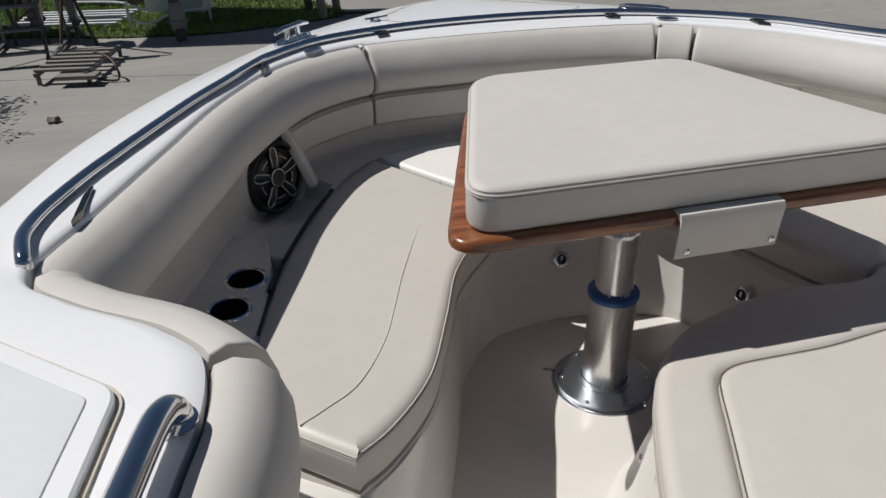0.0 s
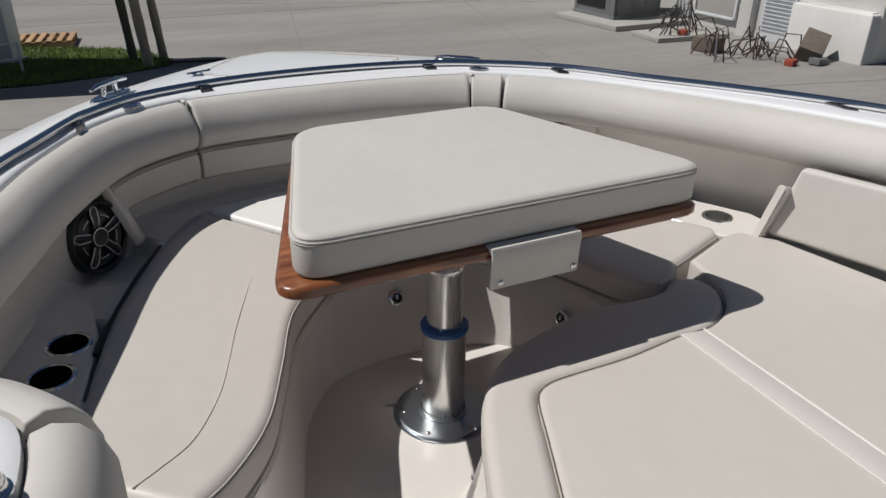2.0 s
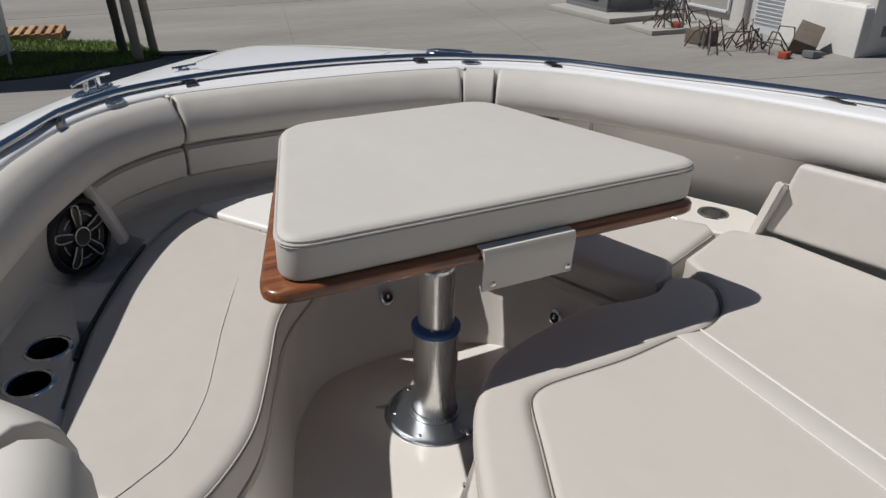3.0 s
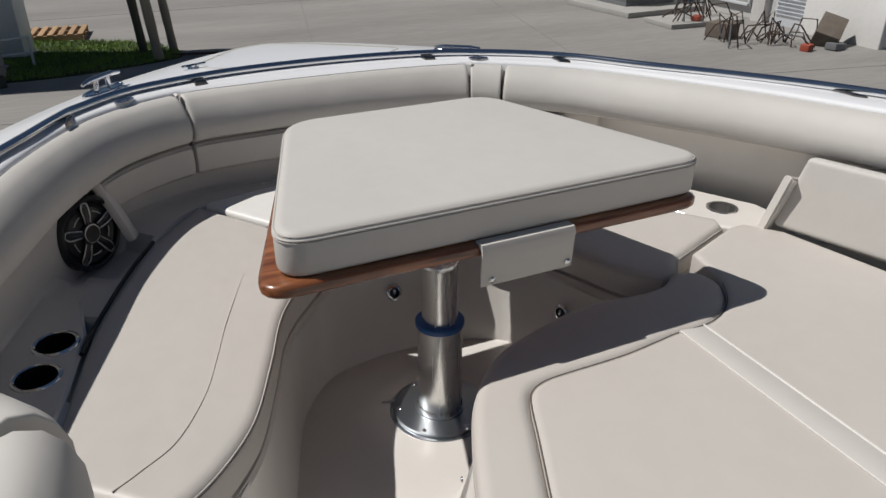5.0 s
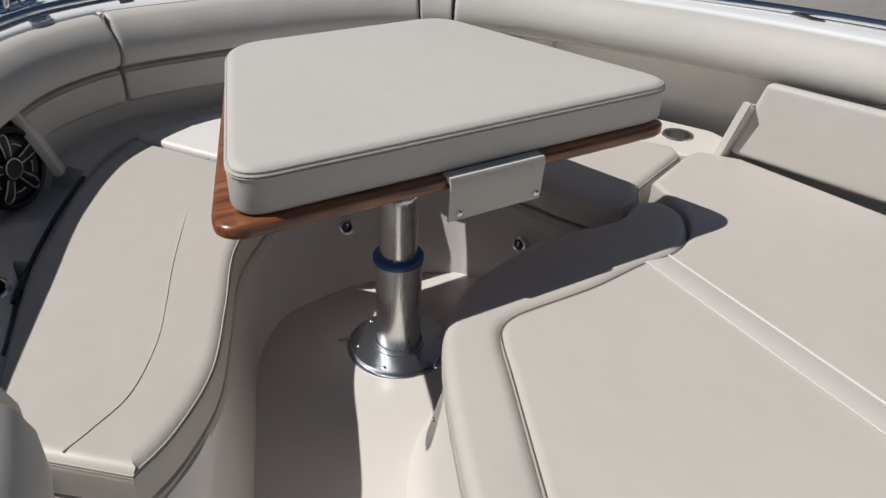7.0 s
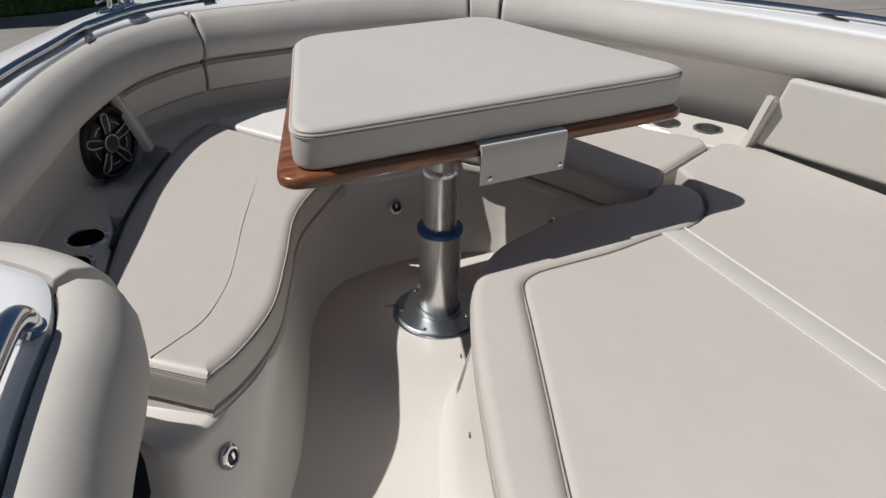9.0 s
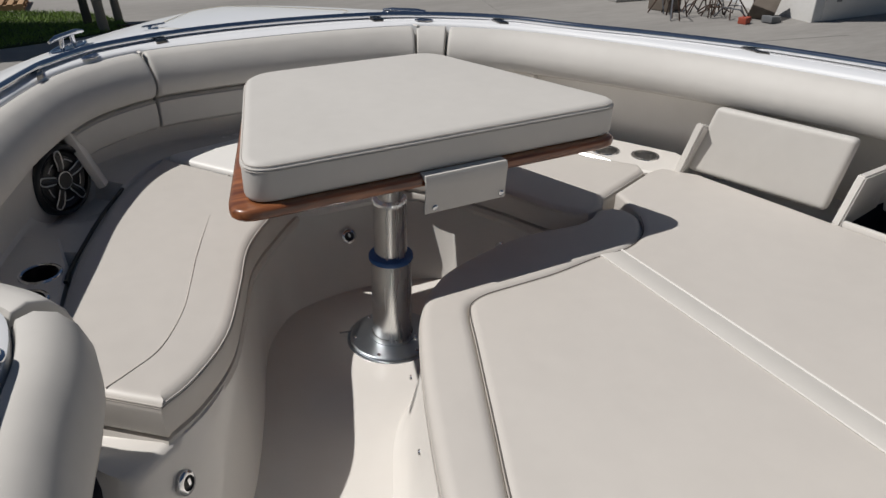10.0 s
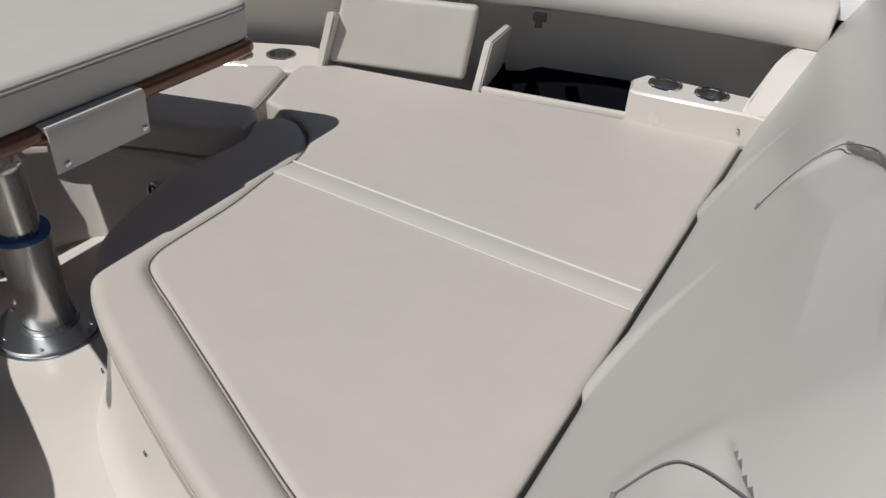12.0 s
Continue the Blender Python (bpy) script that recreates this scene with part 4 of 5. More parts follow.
# ---------------------------------------------------------------- console
def console():
    """The console front: a reclined face with two upright ribs and two hollowed backrests."""
    prof = [(-1.586, 0.36), (-1.586, 0.44), (-1.589, 0.472), (-1.606, 0.53), (-1.632, 0.60), (-1.678, 0.71), (-1.757, 0.87), (-1.85, 1.04), (-1.94, 1.17), (-2.07, 1.26), (-2.3, 1.31), (-2.7, 1.33)]
    rows_n = 300
    line = resample(smooth_line([Vector((0, y, z)) for y, z in prof], 8), rows_n)
    bm, rows = bmesh.new(), []
    xs = [-0.44 + 2.52 * k / 440 for k in range(441)]

    def step(v, w):
        return 1 / (1 + math.exp(max(-60, min(60, -v / w))))

    def relief(x, z):
        edge = max(0.0, (-0.30 - x) / 0.14)
        h = -0.09 * (1 - math.sqrt(max(0, 1 - edge * edge)))
        for d in (x - 0.97 + 0.30 * min(0.2, max(0.0, z - 0.474)), x - 0.17 - 0.28 * (z - 0.474)):
            fade = step(z - 0.488, 0.005) * max(0.0, min(1.0, (0.86 - z) / 0.26))
            h += 0.017 * fade * math.exp(-(d / (0.13 if d > 0 else 0.014)) ** 2)
        for right, left in ((0.41, -0.16), (-0.32, -0.80)):
            # hollow under a brow: sharp above, level again below, closed by a sharp side
            brow = min(1.15, 1.03 + 0.38 * (right - x))
            across = step(right - 0.01 - x, 0.006) * step(x - left, 0.05)
            down = (brow - z) / 0.085
            if 0 < down:
                h -= 0.022 * across * max(0.0, 1 - down) * step(brow - z, 0.007)
            h += 0.006 * math.exp(-((x - right - 0.02) / 0.022) ** 2) * max(0.0, min(1.0, (z - 0.85) / 0.08)) * step(brow - z, 0.01)
        return h

    for j, q in enumerate(line):
        t = (line[min(j + 1, rows_n - 1)] - line[max(j - 1, 0)]).normalized()
        nrm = Vector((0, t.z, -t.y))
        rows.append([bm.verts.new((x, q.y + nrm.y * h, q.z + nrm.z * h)) for x, h in ((x, relief(x, q.z)) for x in xs)])
    for a, b in zip(rows, rows[1:]):
        for i in range(len(xs) - 1):
            bm.faces.new((a[i], a[i + 1], b[i + 1], b[i]))

    def on_face(x, z):
        j = min(range(rows_n), key=lambda k: abs(line[k].z - z))
        t = (line[min(j + 1, rows_n - 1)] - line[max(j - 1, 0)]).normalized()
        h = relief(x + 0.012, line[j].z + 0.006) + 0.0006
        return Vector((x, line[j].y + t.z * h, line[j].z - t.y * h))

    c = thing("console", (0.7, -2.1, 0.0), "large light grey moulded gelcoat console front", "boat console")
    part("front_moulding", bm, GEL_GREY, c)
    # Dark tubes drawn on the face as the shade lines of its creases.
    for path in ([(0.415, 0.872), (0.414, 0.93), (0.412, 0.985), (0.40, 1.022), (0.372, 1.044), (0.30, 1.076), (0.206, 1.108), (0.08, 1.132)], [(-0.318, 0.885), (-0.318, 0.96), (-0.335, 1.0), (-0.37, 1.04), (-0.412, 1.078)]):
        part("moulded_crease", tube(smooth_line([on_face(x, z) for x, z in path], 5), 0.0011, 6), JOINT, c, "fine dark line drawn as the shade of a crease")
        x, z = path[0]
        part("crease_end", tube([on_face(x, z), on_face(x - 0.006, z - 0.008)], [0.004, 0.0015], 8), JOINT, c, "small dark dot drawn as shade where the crease ends")
    body = slab(rounded([(-0.43, -1.74), (2.06, -1.74), (2.06, -3.0), (-0.43, -3.0)], 0.10), [(0, 0.0), (0, 0.62), (0.02, 0.66)])
    part("lower_body", body, GEL_GREY, c)
    body = slab(rounded([(-0.42, -2.12), (2.06, -2.12), (2.06, -3.0), (-0.42, -3.0)], 0.10), [(0, 0.6), (0, 1.05), (0.06, 1.12)])
    part("upper_body", body, GEL_GREY, c)
    return c


console()

# ---------------------------------------------------------------- fittings on the deck
def pop_cleat(x, y, turn, label, up=1.0):
    c = thing("cleat", (x, y, GUNWALE_Z), label, "cleat", "deck cleats", rz=turn)
    m = pose(x, y, GUNWALE_Z + 0.003, 0, 0, turn)
    el = [(0.105 * math.cos(a), 0.036 * math.sin(a)) for a in (2 * math.pi * k / 40 for k in range(40))]
    bm = slab(el, [(0, 0.0), (0, 0.006), (0.004, 0.010), (0.010, 0.010), (0.014, 0.006)])
    bm.transform(m)
    part("base", bm, CHROME, c)
    bm = tube([m @ Vector(p) for p in ((-0.10, 0, 0.045 * up), (-0.06, 0, 0.052 * up), (0.06, 0, 0.052 * up), (0.10, 0, 0.045 * up))], [0.006, 0.010, 0.010, 0.006], 10)
    part("horn", bm, CHROME, c)
    for k in (-1, 1):
        part("leg", tube([m @ Vector((0.035 * k, 0, 0.004)), m @ Vector((0.030 * k, 0, 0.048 * up))], 0.009, 10), CHROME, c)
    return c


pop_cleat(-0.825, 1.085, 52, "polished pop-up cleat on the white port gunwale")
pop_cleat(0.60, 1.17, -35, "polished pop-up cleat on the white foredeck", 0.3)


def flush_plate(x, y, turn):
    m = pose(x, y, GUNWALE_Z + 0.002, 0, 0, turn)
    bm = slab([(0.042 * math.cos(a), 0.021 * math.sin(a)) for a in (2 * math.pi * k / 32 for k in range(32))], [(0, 0), (0, 0.003), (0.003, 0.005), (0.010, 0.004), (0.012, 0.0025)])
    bm.transform(m)
    return tagged(finish("deck_fill_plate", bm, CHROME), "small oval polished flush plate in the gunwale", "deck plate", "flush deck plates")


flush_plate(-0.765, 0.925, 48), flush_plate(0.62, 1.005, -30)
latch = thing("hatch_latch", (-0.50, 1.30, GUNWALE_Z), "small steel T latch on the foredeck hatch", "latch")
part("latch_bar", tube(v3([(-0.535, 1.285), (-0.44, 1.325)], 0.897), 0.005, 8), CHROME, latch)
part("latch_stem", tube([Vector((-0.49, 1.305, 0.882)), Vector((-0.49, 1.305, 0.897))], 0.008, 10), CHROME, latch)
part("latch_plate", slab([(-0.515, 1.285), (-0.475, 1.28), (-0.465, 1.325), (-0.505, 1.33)], [(0, 0.882), (0, 0.886)]), CHROME, latch)
hatch = rounded([(-0.50, 1.32), (-0.28, 1.20), (0.25, 1.20), (0.40, 1.33), (0.05, 1.58), (-0.13, 1.66), (-0.28, 1.60)], 0.04)
part("hatch_joint", tube([Vector((q.x, q.y, 0.8845)) for q in hatch + hatch[:1]], 0.0014, 5), GROOVE, deck, "fine joint of the anchor hatch")


def step_pad():
    s = thing("step_pad", (-1.35, -1.2, GUNWALE_Z), "white non-slip moulded step pad on the wide gunwale", "step pad")
    out = [(-1.37, -0.655), (-1.148, -0.84), (-1.36, -2.5), (-1.57, -2.5), (-1.55, -0.72), (-1.47, -0.64)]
    o = rounded(out, [0.05, 0.06, 0.06, 0.06, 0.06, 0.05])
    part("groove", slab(o, [(-0.008, 0.8795), (-0.008, 0.8855), (-0.002, 0.886)]), GROOVE, s, "stained sealant edge")
    part("border", slab(o, [(0.0, 0.88), (0.0, 0.894), (0.004, 0.898), (0.012, 0.8985)]), DECK, s)
    ccw = [q.to_2d() for q in o]
    if area(ccw) < 0:
        ccw.reverse()
    part("non_slip_area", slab(inset(ccw, 0.032), [(0.0, 0.897), (0.003, 0.9008), (0.006, 0.9012)]), NONSKID, s, "white non-slip panel of tiny bumps")
    return s


step_pad()
grab = thing("grab_rail", (-1.10, -1.3, GUNWALE_Z), "thick polished grab rail beside the aisle bolster", "grab rail")
part("rail_tube", tube(smooth_line([(-1.066, -0.90, 0.872), (-1.070, -0.905, 0.90), (-1.080, -0.93, 0.916), (-1.094, -0.99, 0.92), (-1.132, -1.2, 0.92), (-1.215, -1.7, 0.92), (-1.265, -2.05, 0.915), (-1.267, -2.08, 0.88)], 8), 0.0195, 16), CHROME, grab)
part("foot", lathe([(0.032, 0.0), (0.032, 0.004), (0.024, 0.008)], 24, pose(-1.075, -0.905, 0.88)), CHROME, grab)

# ---------------------------------------------------------------- the yard round the boat
YARD = -1.4
ground = tagged(finish("ground", block(pose(0, 0, YARD - 0.25), 900, 900, 0.5), CONCRETE), "pale sunlit concrete yard with stains", "ground", kind="structure")
for a, b in (((-14, 16.5), (30, 19.5)), ((-3, 21), (26, 12.5)), ((2.4, 10.5), (5.2, 24)), ((6.5, 8), (9.4, 20)), ((-6, 9.8), (12, 6.6)), ((5, 4), (8, 9)), ((9, 3.2), (22, 5.0))):
    part("joint", bar((*a, YARD + 0.001), (*b, YARD + 0.001), 0.014, 0.006), JOINT, ground)

LAWN = [(0.40, 12.45), (0.1, 13.3), (-0.4, 13.95), (-2.2, 14.75), (-4.5, 15.7), (-7.0, 16.0), (-7.0, 12.9), (-4.6, 12.1), (-3.66, 11.74), (-2.05, 11.5), (-0.9, 11.72), (0.1, 12.1)]
lawn_out = [(q.x, q.y) for q in smooth_line(v3(LAWN, 0), 4, True)]
lawn = tagged(finish("lawn_bed", slab(lawn_out, [(0, YARD - 0.02), (0, YARD + 0.02), (0.05, YARD + 0.035)]), SOIL), "grass bed in the yard, half in shade", "lawn", kind="structure")


def inside(x, y, o):
    hit, n = False, len(o)
    for i in range(n):
        (ax, ay), (bx, by) = o[i - 1], o[i]
        if (ay > y) != (by > y) and x < (bx - ax) * (y - ay) / (by - ay) + ax:
            hit = not hit
    return hit


def grass():
    rnd = random.Random(4)
    verts, faces = [], []
    while len(faces) < 34000:
        x, y = rnd.uniform(-7, 0.4), rnd.uniform(11.4, 16)
        if not inside(x, y, lawn_out):
            continue
        a, h, w = rnd.uniform(0, 6.283), rnd.uniform(0.03, 0.085), rnd.uniform(0.006, 0.014)
        lx, ly = rnd.gauss(0, 0.03), rnd.gauss(0, 0.03)
        k = len(verts)
        verts += [(x - math.cos(a) * w, y - math.sin(a) * w, YARD + 0.02), (x + math.cos(a) * w, y + math.sin(a) * w, YARD + 0.02), (x + lx, y + ly, YARD + 0.02 + h)]
        faces.append((k, k + 1, k + 2))
    me = bpy.data.meshes.new("grass")
    me.from_pydata(verts, [], faces)
    me.materials.append(GRASS)
    return tagged(new("grass", me), "short bright green grass, partly shaded", "grass", kind="stuff")


grass()


def post(x, y, lean, r, mat, label, name="tree_stake", h=3.4):
    p = thing(name, (x, y, YARD), label, "post", "posts on the lawn")
    line = [Vector((x, y, YARD - 0.05)), Vector((x + lean[0] * 0.3, y + lean[1] * 0.3, YARD + h * 0.3)), Vector((x + lean[0], y + lean[1], YARD + h))]
    part("pole", tube(smooth_line(line, 6), [r * (1 + 0.05 * math.sin(k * 1.7)) for k in range(13)], 12), mat, p)
    part("band", tube([line[0].lerp(line[2], 0.42), line[0].lerp(line[2], 0.445)], r * 1.06, 12), BLACK, p, "dark strap")
    return p


post(-0.22, 12.75, (-0.35, 0.1), 0.075, DARK_POST, "dark weathered trunk standing on the lawn", "palm_tree", 5.0)
post(-0.02, 12.15, (-0.25, 0.1), 0.085, POST, "pale weathered wooden tree stake with a dark strap")
post(0.30, 12.85, (-0.28, -0.1), 0.075, POST, "pale weathered wooden tree stake with a dark strap")
part("bar", bar((0.2, 12.3, YARD + 0.05), (1.5, 12.1, YARD + 0.05), 0.04, 0.04), DARK_METAL, tagged(new("loose_bar"), "thin dark bar lying at the end of the lawn", "bar"))


def pallet(x, y, turn):
    p = thing("pallet", (x, y, YARD), "bare wooden pallet lying on the concrete", "pallet", rz=turn)
    m = pose(x, y, YARD, 0, 0, turn)
    for k in range(7):
        part("plank", block(m @ pose(-0.54 + 0.18 * k, 0, 0.131), 0.10, 1.0, 0.018, 0.002), PALLET, p)
    for k in range(3):
        part("stringer", block(m @ pose(0, -0.46 + 0.46 * k, 0.072), 1.18, 0.045, 0.10, 0.003), PALLET, p)
    for k in range(3):
        part("bottom_plank", block(m @ pose(-0.54 + 0.54 * k, 0, 0.011), 0.10, 1.0, 0.018, 0.002), PALLET, p)
    return p


pallet(-1.75, 15.1, -6)


def pylon():
    s = thing("sign_pylon", (-2.62, 13.5, YARD), "tall white sheet-metal pylon standing on the grass", "pylon")
    m = pose(-2.62, 13.55, YARD, 0, 0, -17)
    part("column", block(m @ pose(0, 0, 2.3), 1.12, 0.5, 4.6, 0.02), PANEL, s)
    # Unseen overhead slab, added only to cast the shade on lawn and concrete.
    part("sign_cabinet", block(pose(-3.80, 13.05, YARD + 4.85, 0, 0, -8), 3.9, 2.35, 0.5, 0.04), PANEL, s)
    part("foot_plate", block(m @ pose(0, 0, 0.03), 1.2, 0.58, 0.06, 0.01), GREY_METAL, s)
    return s


pylon()


def moved(bm, m):
    bm.transform(m)
    return bm


def outboard(x, y, turn, s, label):
    """The leg of an outboard motor with its gearcase, fin and propeller, on a stand."""
    m = pose(x, y, YARD, 0, 0, turn) @ Matrix.Scale(s, 4)
    o = thing("outboard_motor", (x, y, YARD), label, "outboard motor", "outboard motors", rz=turn)
    part("cowling", moved(slab(rounded([(-0.22, -0.16), (0.30, -0.13), (0.34, 0), (0.30, 0.13), (-0.22, 0.16)], 0.06), [(0.03, 1.02), (0.0, 1.08), (0.0, 1.35), (0.03, 1.5), (0.09, 1.56)]), m), BLACK, o)
    part("midsection", moved(slab(rounded([(-0.12, -0.07), (0.14, -0.05), (0.14, 0.05), (-0.12, 0.07)], 0.03), [(0.02, 0.42), (0.0, 0.6), (-0.02, 1.04)]), m), ALU, o)
    part("cavitation_plate", moved(slab(rounded([(-0.16, -0.1), (0.26, -0.08), (0.26, 0.08), (-0.16, 0.1)], 0.04), [(0, 0.41), (0, 0.43)]), m), BLACK, o)
    part("gearcase", moved(tube([Vector((-0.2, 0, 0.24)), Vector((-0.1, 0, 0.24)), Vector((0.12, 0, 0.24)), Vector((0.2, 0, 0.24))], [0.02, 0.06, 0.065, 0.045], 12), m), BLACK, o)
    part("strut", moved(slab([(-0.1, -0.03), (0.1, -0.02), (0.1, 0.02), (-0.1, 0.03)], [(0, 0.1), (0, 0.42)]), m), BLACK, o)
    for k in range(3):
        a = 2 * math.pi * k / 3
        part("propeller_blade", moved(tube([Vector((0.22, 0.03 * math.cos(a), 0.24 + 0.03 * math.sin(a))), Vector((0.24, 0.17 * math.cos(a), 0.24 + 0.17 * math.sin(a)))], [0.02, 0.05], 8), m), ALU, o)
    for k in (-1, 1):
        part("stand_leg", moved(bar((-0.15, 0.05 * k, 1.0), (-0.3, 0.3 * k, 0.0), 0.04), m), DARK_METAL, o)
    return o




def lower_unit(x, y, turn):
    """The lower leg of an outboard motor stood on end."""
    m = pose(x, y, YARD, 0, 0, turn)
    o = thing("outboard_motor", (x, y, YARD), "slim grey and black outboard motor without cowling, standing upright", "outboard motor", "outboard motors", rz=turn)
    part("skeg", moved(slab(rounded([(-0.10, -0.025), (0.07, -0.02), (0.07, 0.02), (-0.10, 0.025)], 0.015), [(0.02, 0.55), (0.0, 0.62), (0.0, 0.86), (0.012, 0.97), (0.018, 1.0)]), m), BLACK, o)
    part("leg", moved(slab(rounded([(-0.13, -0.06), (0.13, -0.05), (0.13, 0.05), (-0.13, 0.06)], 0.03), [(0.03, 0.16), (0.0, 0.24), (0.01, 0.50), (0.04, 0.60)]), m), GREY_METAL, o)
    part("plate", moved(slab(rounded([(-0.17, -0.09), (0.17, -0.08), (0.17, 0.08), (-0.17, 0.09)], 0.04), [(0, 0.30), (0, 0.32)]), m), GREY_METAL, o)
    part("foot", moved(slab(rounded([(-0.08, -0.07), (0.08, -0.07), (0.08, 0.07), (-0.08, 0.07)], 0.02), [(0, 0.0), (0, 0.15), (0.02, 0.19)]), m), BLACK, o)
    return o


lower_unit(-2.42, 11.25, 15)
outboard(-4.05, 11.5, 100, 0.9, "dark outboard motor on a stand beside the trailer")
outboard(-4.75, 11.9, 80, 0.9, "dark outboard motor on a stand beside the ladder")


def trailer():
    t = thing("equipment_trailer", (-3.9, 9.6, YARD), "low weathered trailer frame with grey wooden planks", "trailer")
    def P(u, v, z):
        return Vector((-3.80 + 0.66 * u + 0.10 * v, 9.15 - 0.10 * u + 0.64 * v, YARD + 0.8 * z))
    for k in range(6):
        part("plank", bar(P(-0.55, 0.05 + 0.32 * k, 0.24), P(0.55, 0.05 + 0.32 * k, 0.24), 0.09, 0.03), PLANK, t)
    part("end_board", bar(P(-0.05, -0.12, 0.16), P(0.75, -0.12, 0.16), 0.24, 0.05), PLANK, t)
    for u in (-0.5, 0.5):
        part("side_rail", bar(P(u, -0.1, 0.18), P(u, 2.2, 0.18), 0.05), ALU, t)
        part("leg", bar(P(u, 0.0, 0.18), P(u, 0.0, 0.0), 0.05), ALU, t)
        part("leg", bar(P(u, 2.1, 0.18), P(u, 2.1, 0.0), 0.05), ALU, t)
    part("loop_bar", tube(smooth_line([P(0.5, 0.6, 0.42), P(0.85, 0.35, 0.36), P(1.08, 0.05, 0.26), P(1.10, 0.0, 0.05), P(0.8, -0.02, 0.05), P(0.5, 0.05, 0.1)], 5), 0.018, 8), DARK_METAL, t)
    return t


def rolling_ladder():
    r = thing("rolling_ladder", (-4.7, 10.8, YARD), "tall aluminium rolling ladder with rungs and braces", "ladder")
    def P(u, v, z):
        return Vector((-4.75 + 0.95 * u, 10.2 + 0.96 * v + 0.1 * u, YARD + z))
    for u in (-0.45, 0.55):
        part("post", bar(P(u, 0, 0.0), P(u * 0.8, 0.9, 3.0), 0.045), ALU, r)
        part("rear_post", bar(P(u, 1.5, 0.0), P(u * 0.8, 1.0, 3.0), 0.045), ALU, r)
        part("foot_rail", bar(P(u, 0, 0.06), P(u, 1.5, 0.06), 0.05), ALU, r)
    for k in range(9):
        f = (k + 0.6) / 9.5
        part("tread", bar(P(-0.45 + 0.09 * f, 0.9 * f, 3 * f), P(0.55 - 0.11 * f, 0.9 * f, 3 * f), 0.14, 0.03), ALU, r)
    for a, b in ((P(-0.45, 0, 0.3), P(-0.4, 1.2, 1.6)), (P(0.55, 0, 0.3), P(0.5, 1.2, 1.6)), (P(-0.45, 1.5, 0.2), P(0.55, 1.5, 0.9))):
        part("brace", bar(a, b, 0.03), DARK_METAL, r)
    for u in (-0.45, 0.55):
        part("caster", lathe([(0.05, -0.02), (0.07, -0.015), (0.07, 0.015), (0.05, 0.02)], 16, facing(P(u, 0.0, 0.07), (1, 0, 0))), BLACK, r)
    return r


trailer(), rolling_ladder()


def slat_stack(x, y, turn, n):
    t = thing("slat_stack", (x, y, YARD), "loose white painted slats laid out on the grass edge", "slats", rz=turn)
    m = pose(x, y, YARD, 0, 0, turn)
    for k in range(n):
        part("slat", block(m @ pose(0.02 * (k % 3), 0.21 * k, 0.07, 0, 0, 1.5 * (k % 2)), 1.9, 0.09, 0.04, 0.004), PANEL, t)
    for k in (-0.8, 0.8):
        part("bearer", block(m @ pose(k, 0.1 * (n - 1), 0.025), 0.08, 0.21 * n, 0.05, 0.004), PLANK, t)
    return t


def crate(x, y, turn, size, label):
    c = thing("crate", (x, y, YARD), label, "crate", "crates by the lawn", rz=turn)
    m = pose(x, y, YARD, 0, 0, turn)
    w, d, h = size
    for k in range(4):
        part("board", block(m @ pose(0, -d / 2, h * (0.14 + 0.24 * k)), w, 0.03, h * 0.21, 0.003), BROWN, c)
    part("body", block(m @ pose(0, 0.02, h / 2), w * 0.98, d - 0.03, h, 0.01), BROWN, c)
    part("lid", block(m @ pose(0, 0, h + 0.015), w * 1.03, d * 1.04, 0.03, 0.005), DARK_METAL, c)
    return c


def covered_hull(x, y, turn):
    """A small upturned boat under a dark cover, on two trestles."""
    c = thing("covered_boat", (x, y, YARD), "small boat under a dark green cover standing on trestles", "boat", rz=turn)
    m = pose(x, y, YARD, 0, 0, turn)
    o = [(-1.5, -0.55), (-0.6, -0.75), (0.6, -0.75), (1.5, -0.35), (1.75, 0), (1.5, 0.35), (0.6, 0.75), (-0.6, 0.75), (-1.5, 0.55)]
    part("cover", moved(slab(rounded(o, 0.1), [(0.12, 0.55), (0.0, 0.75), (0.02, 1.05), (0.16, 1.25), (0.4, 1.36)]), m), DARK_COVER, c)
    for k in (-0.9, 0.9):
        part("trestle_bar", block(m @ pose(k, 0, 0.53), 0.08, 1.3, 0.08, 0.005), PLANK, c)
        for w in (-0.5, 0.5):
            part("trestle_leg", moved(bar((k, w, 0.53), (k, w * 1.2, 0.0), 0.06), m), PLANK, c)
    return c


slat_stack(-4.55, 12.75, -10, 6)
crate(-3.55, 14.6, -8, (1.3, 0.5, 0.45), "brown weathered wooden crate standing behind the slats")
crate(-4.6, 14.9, -5, (0.9, 0.5, 0.40), "brown weathered wooden crate beside a larger one")
covered_hull(-6.4, 12.6, -15)


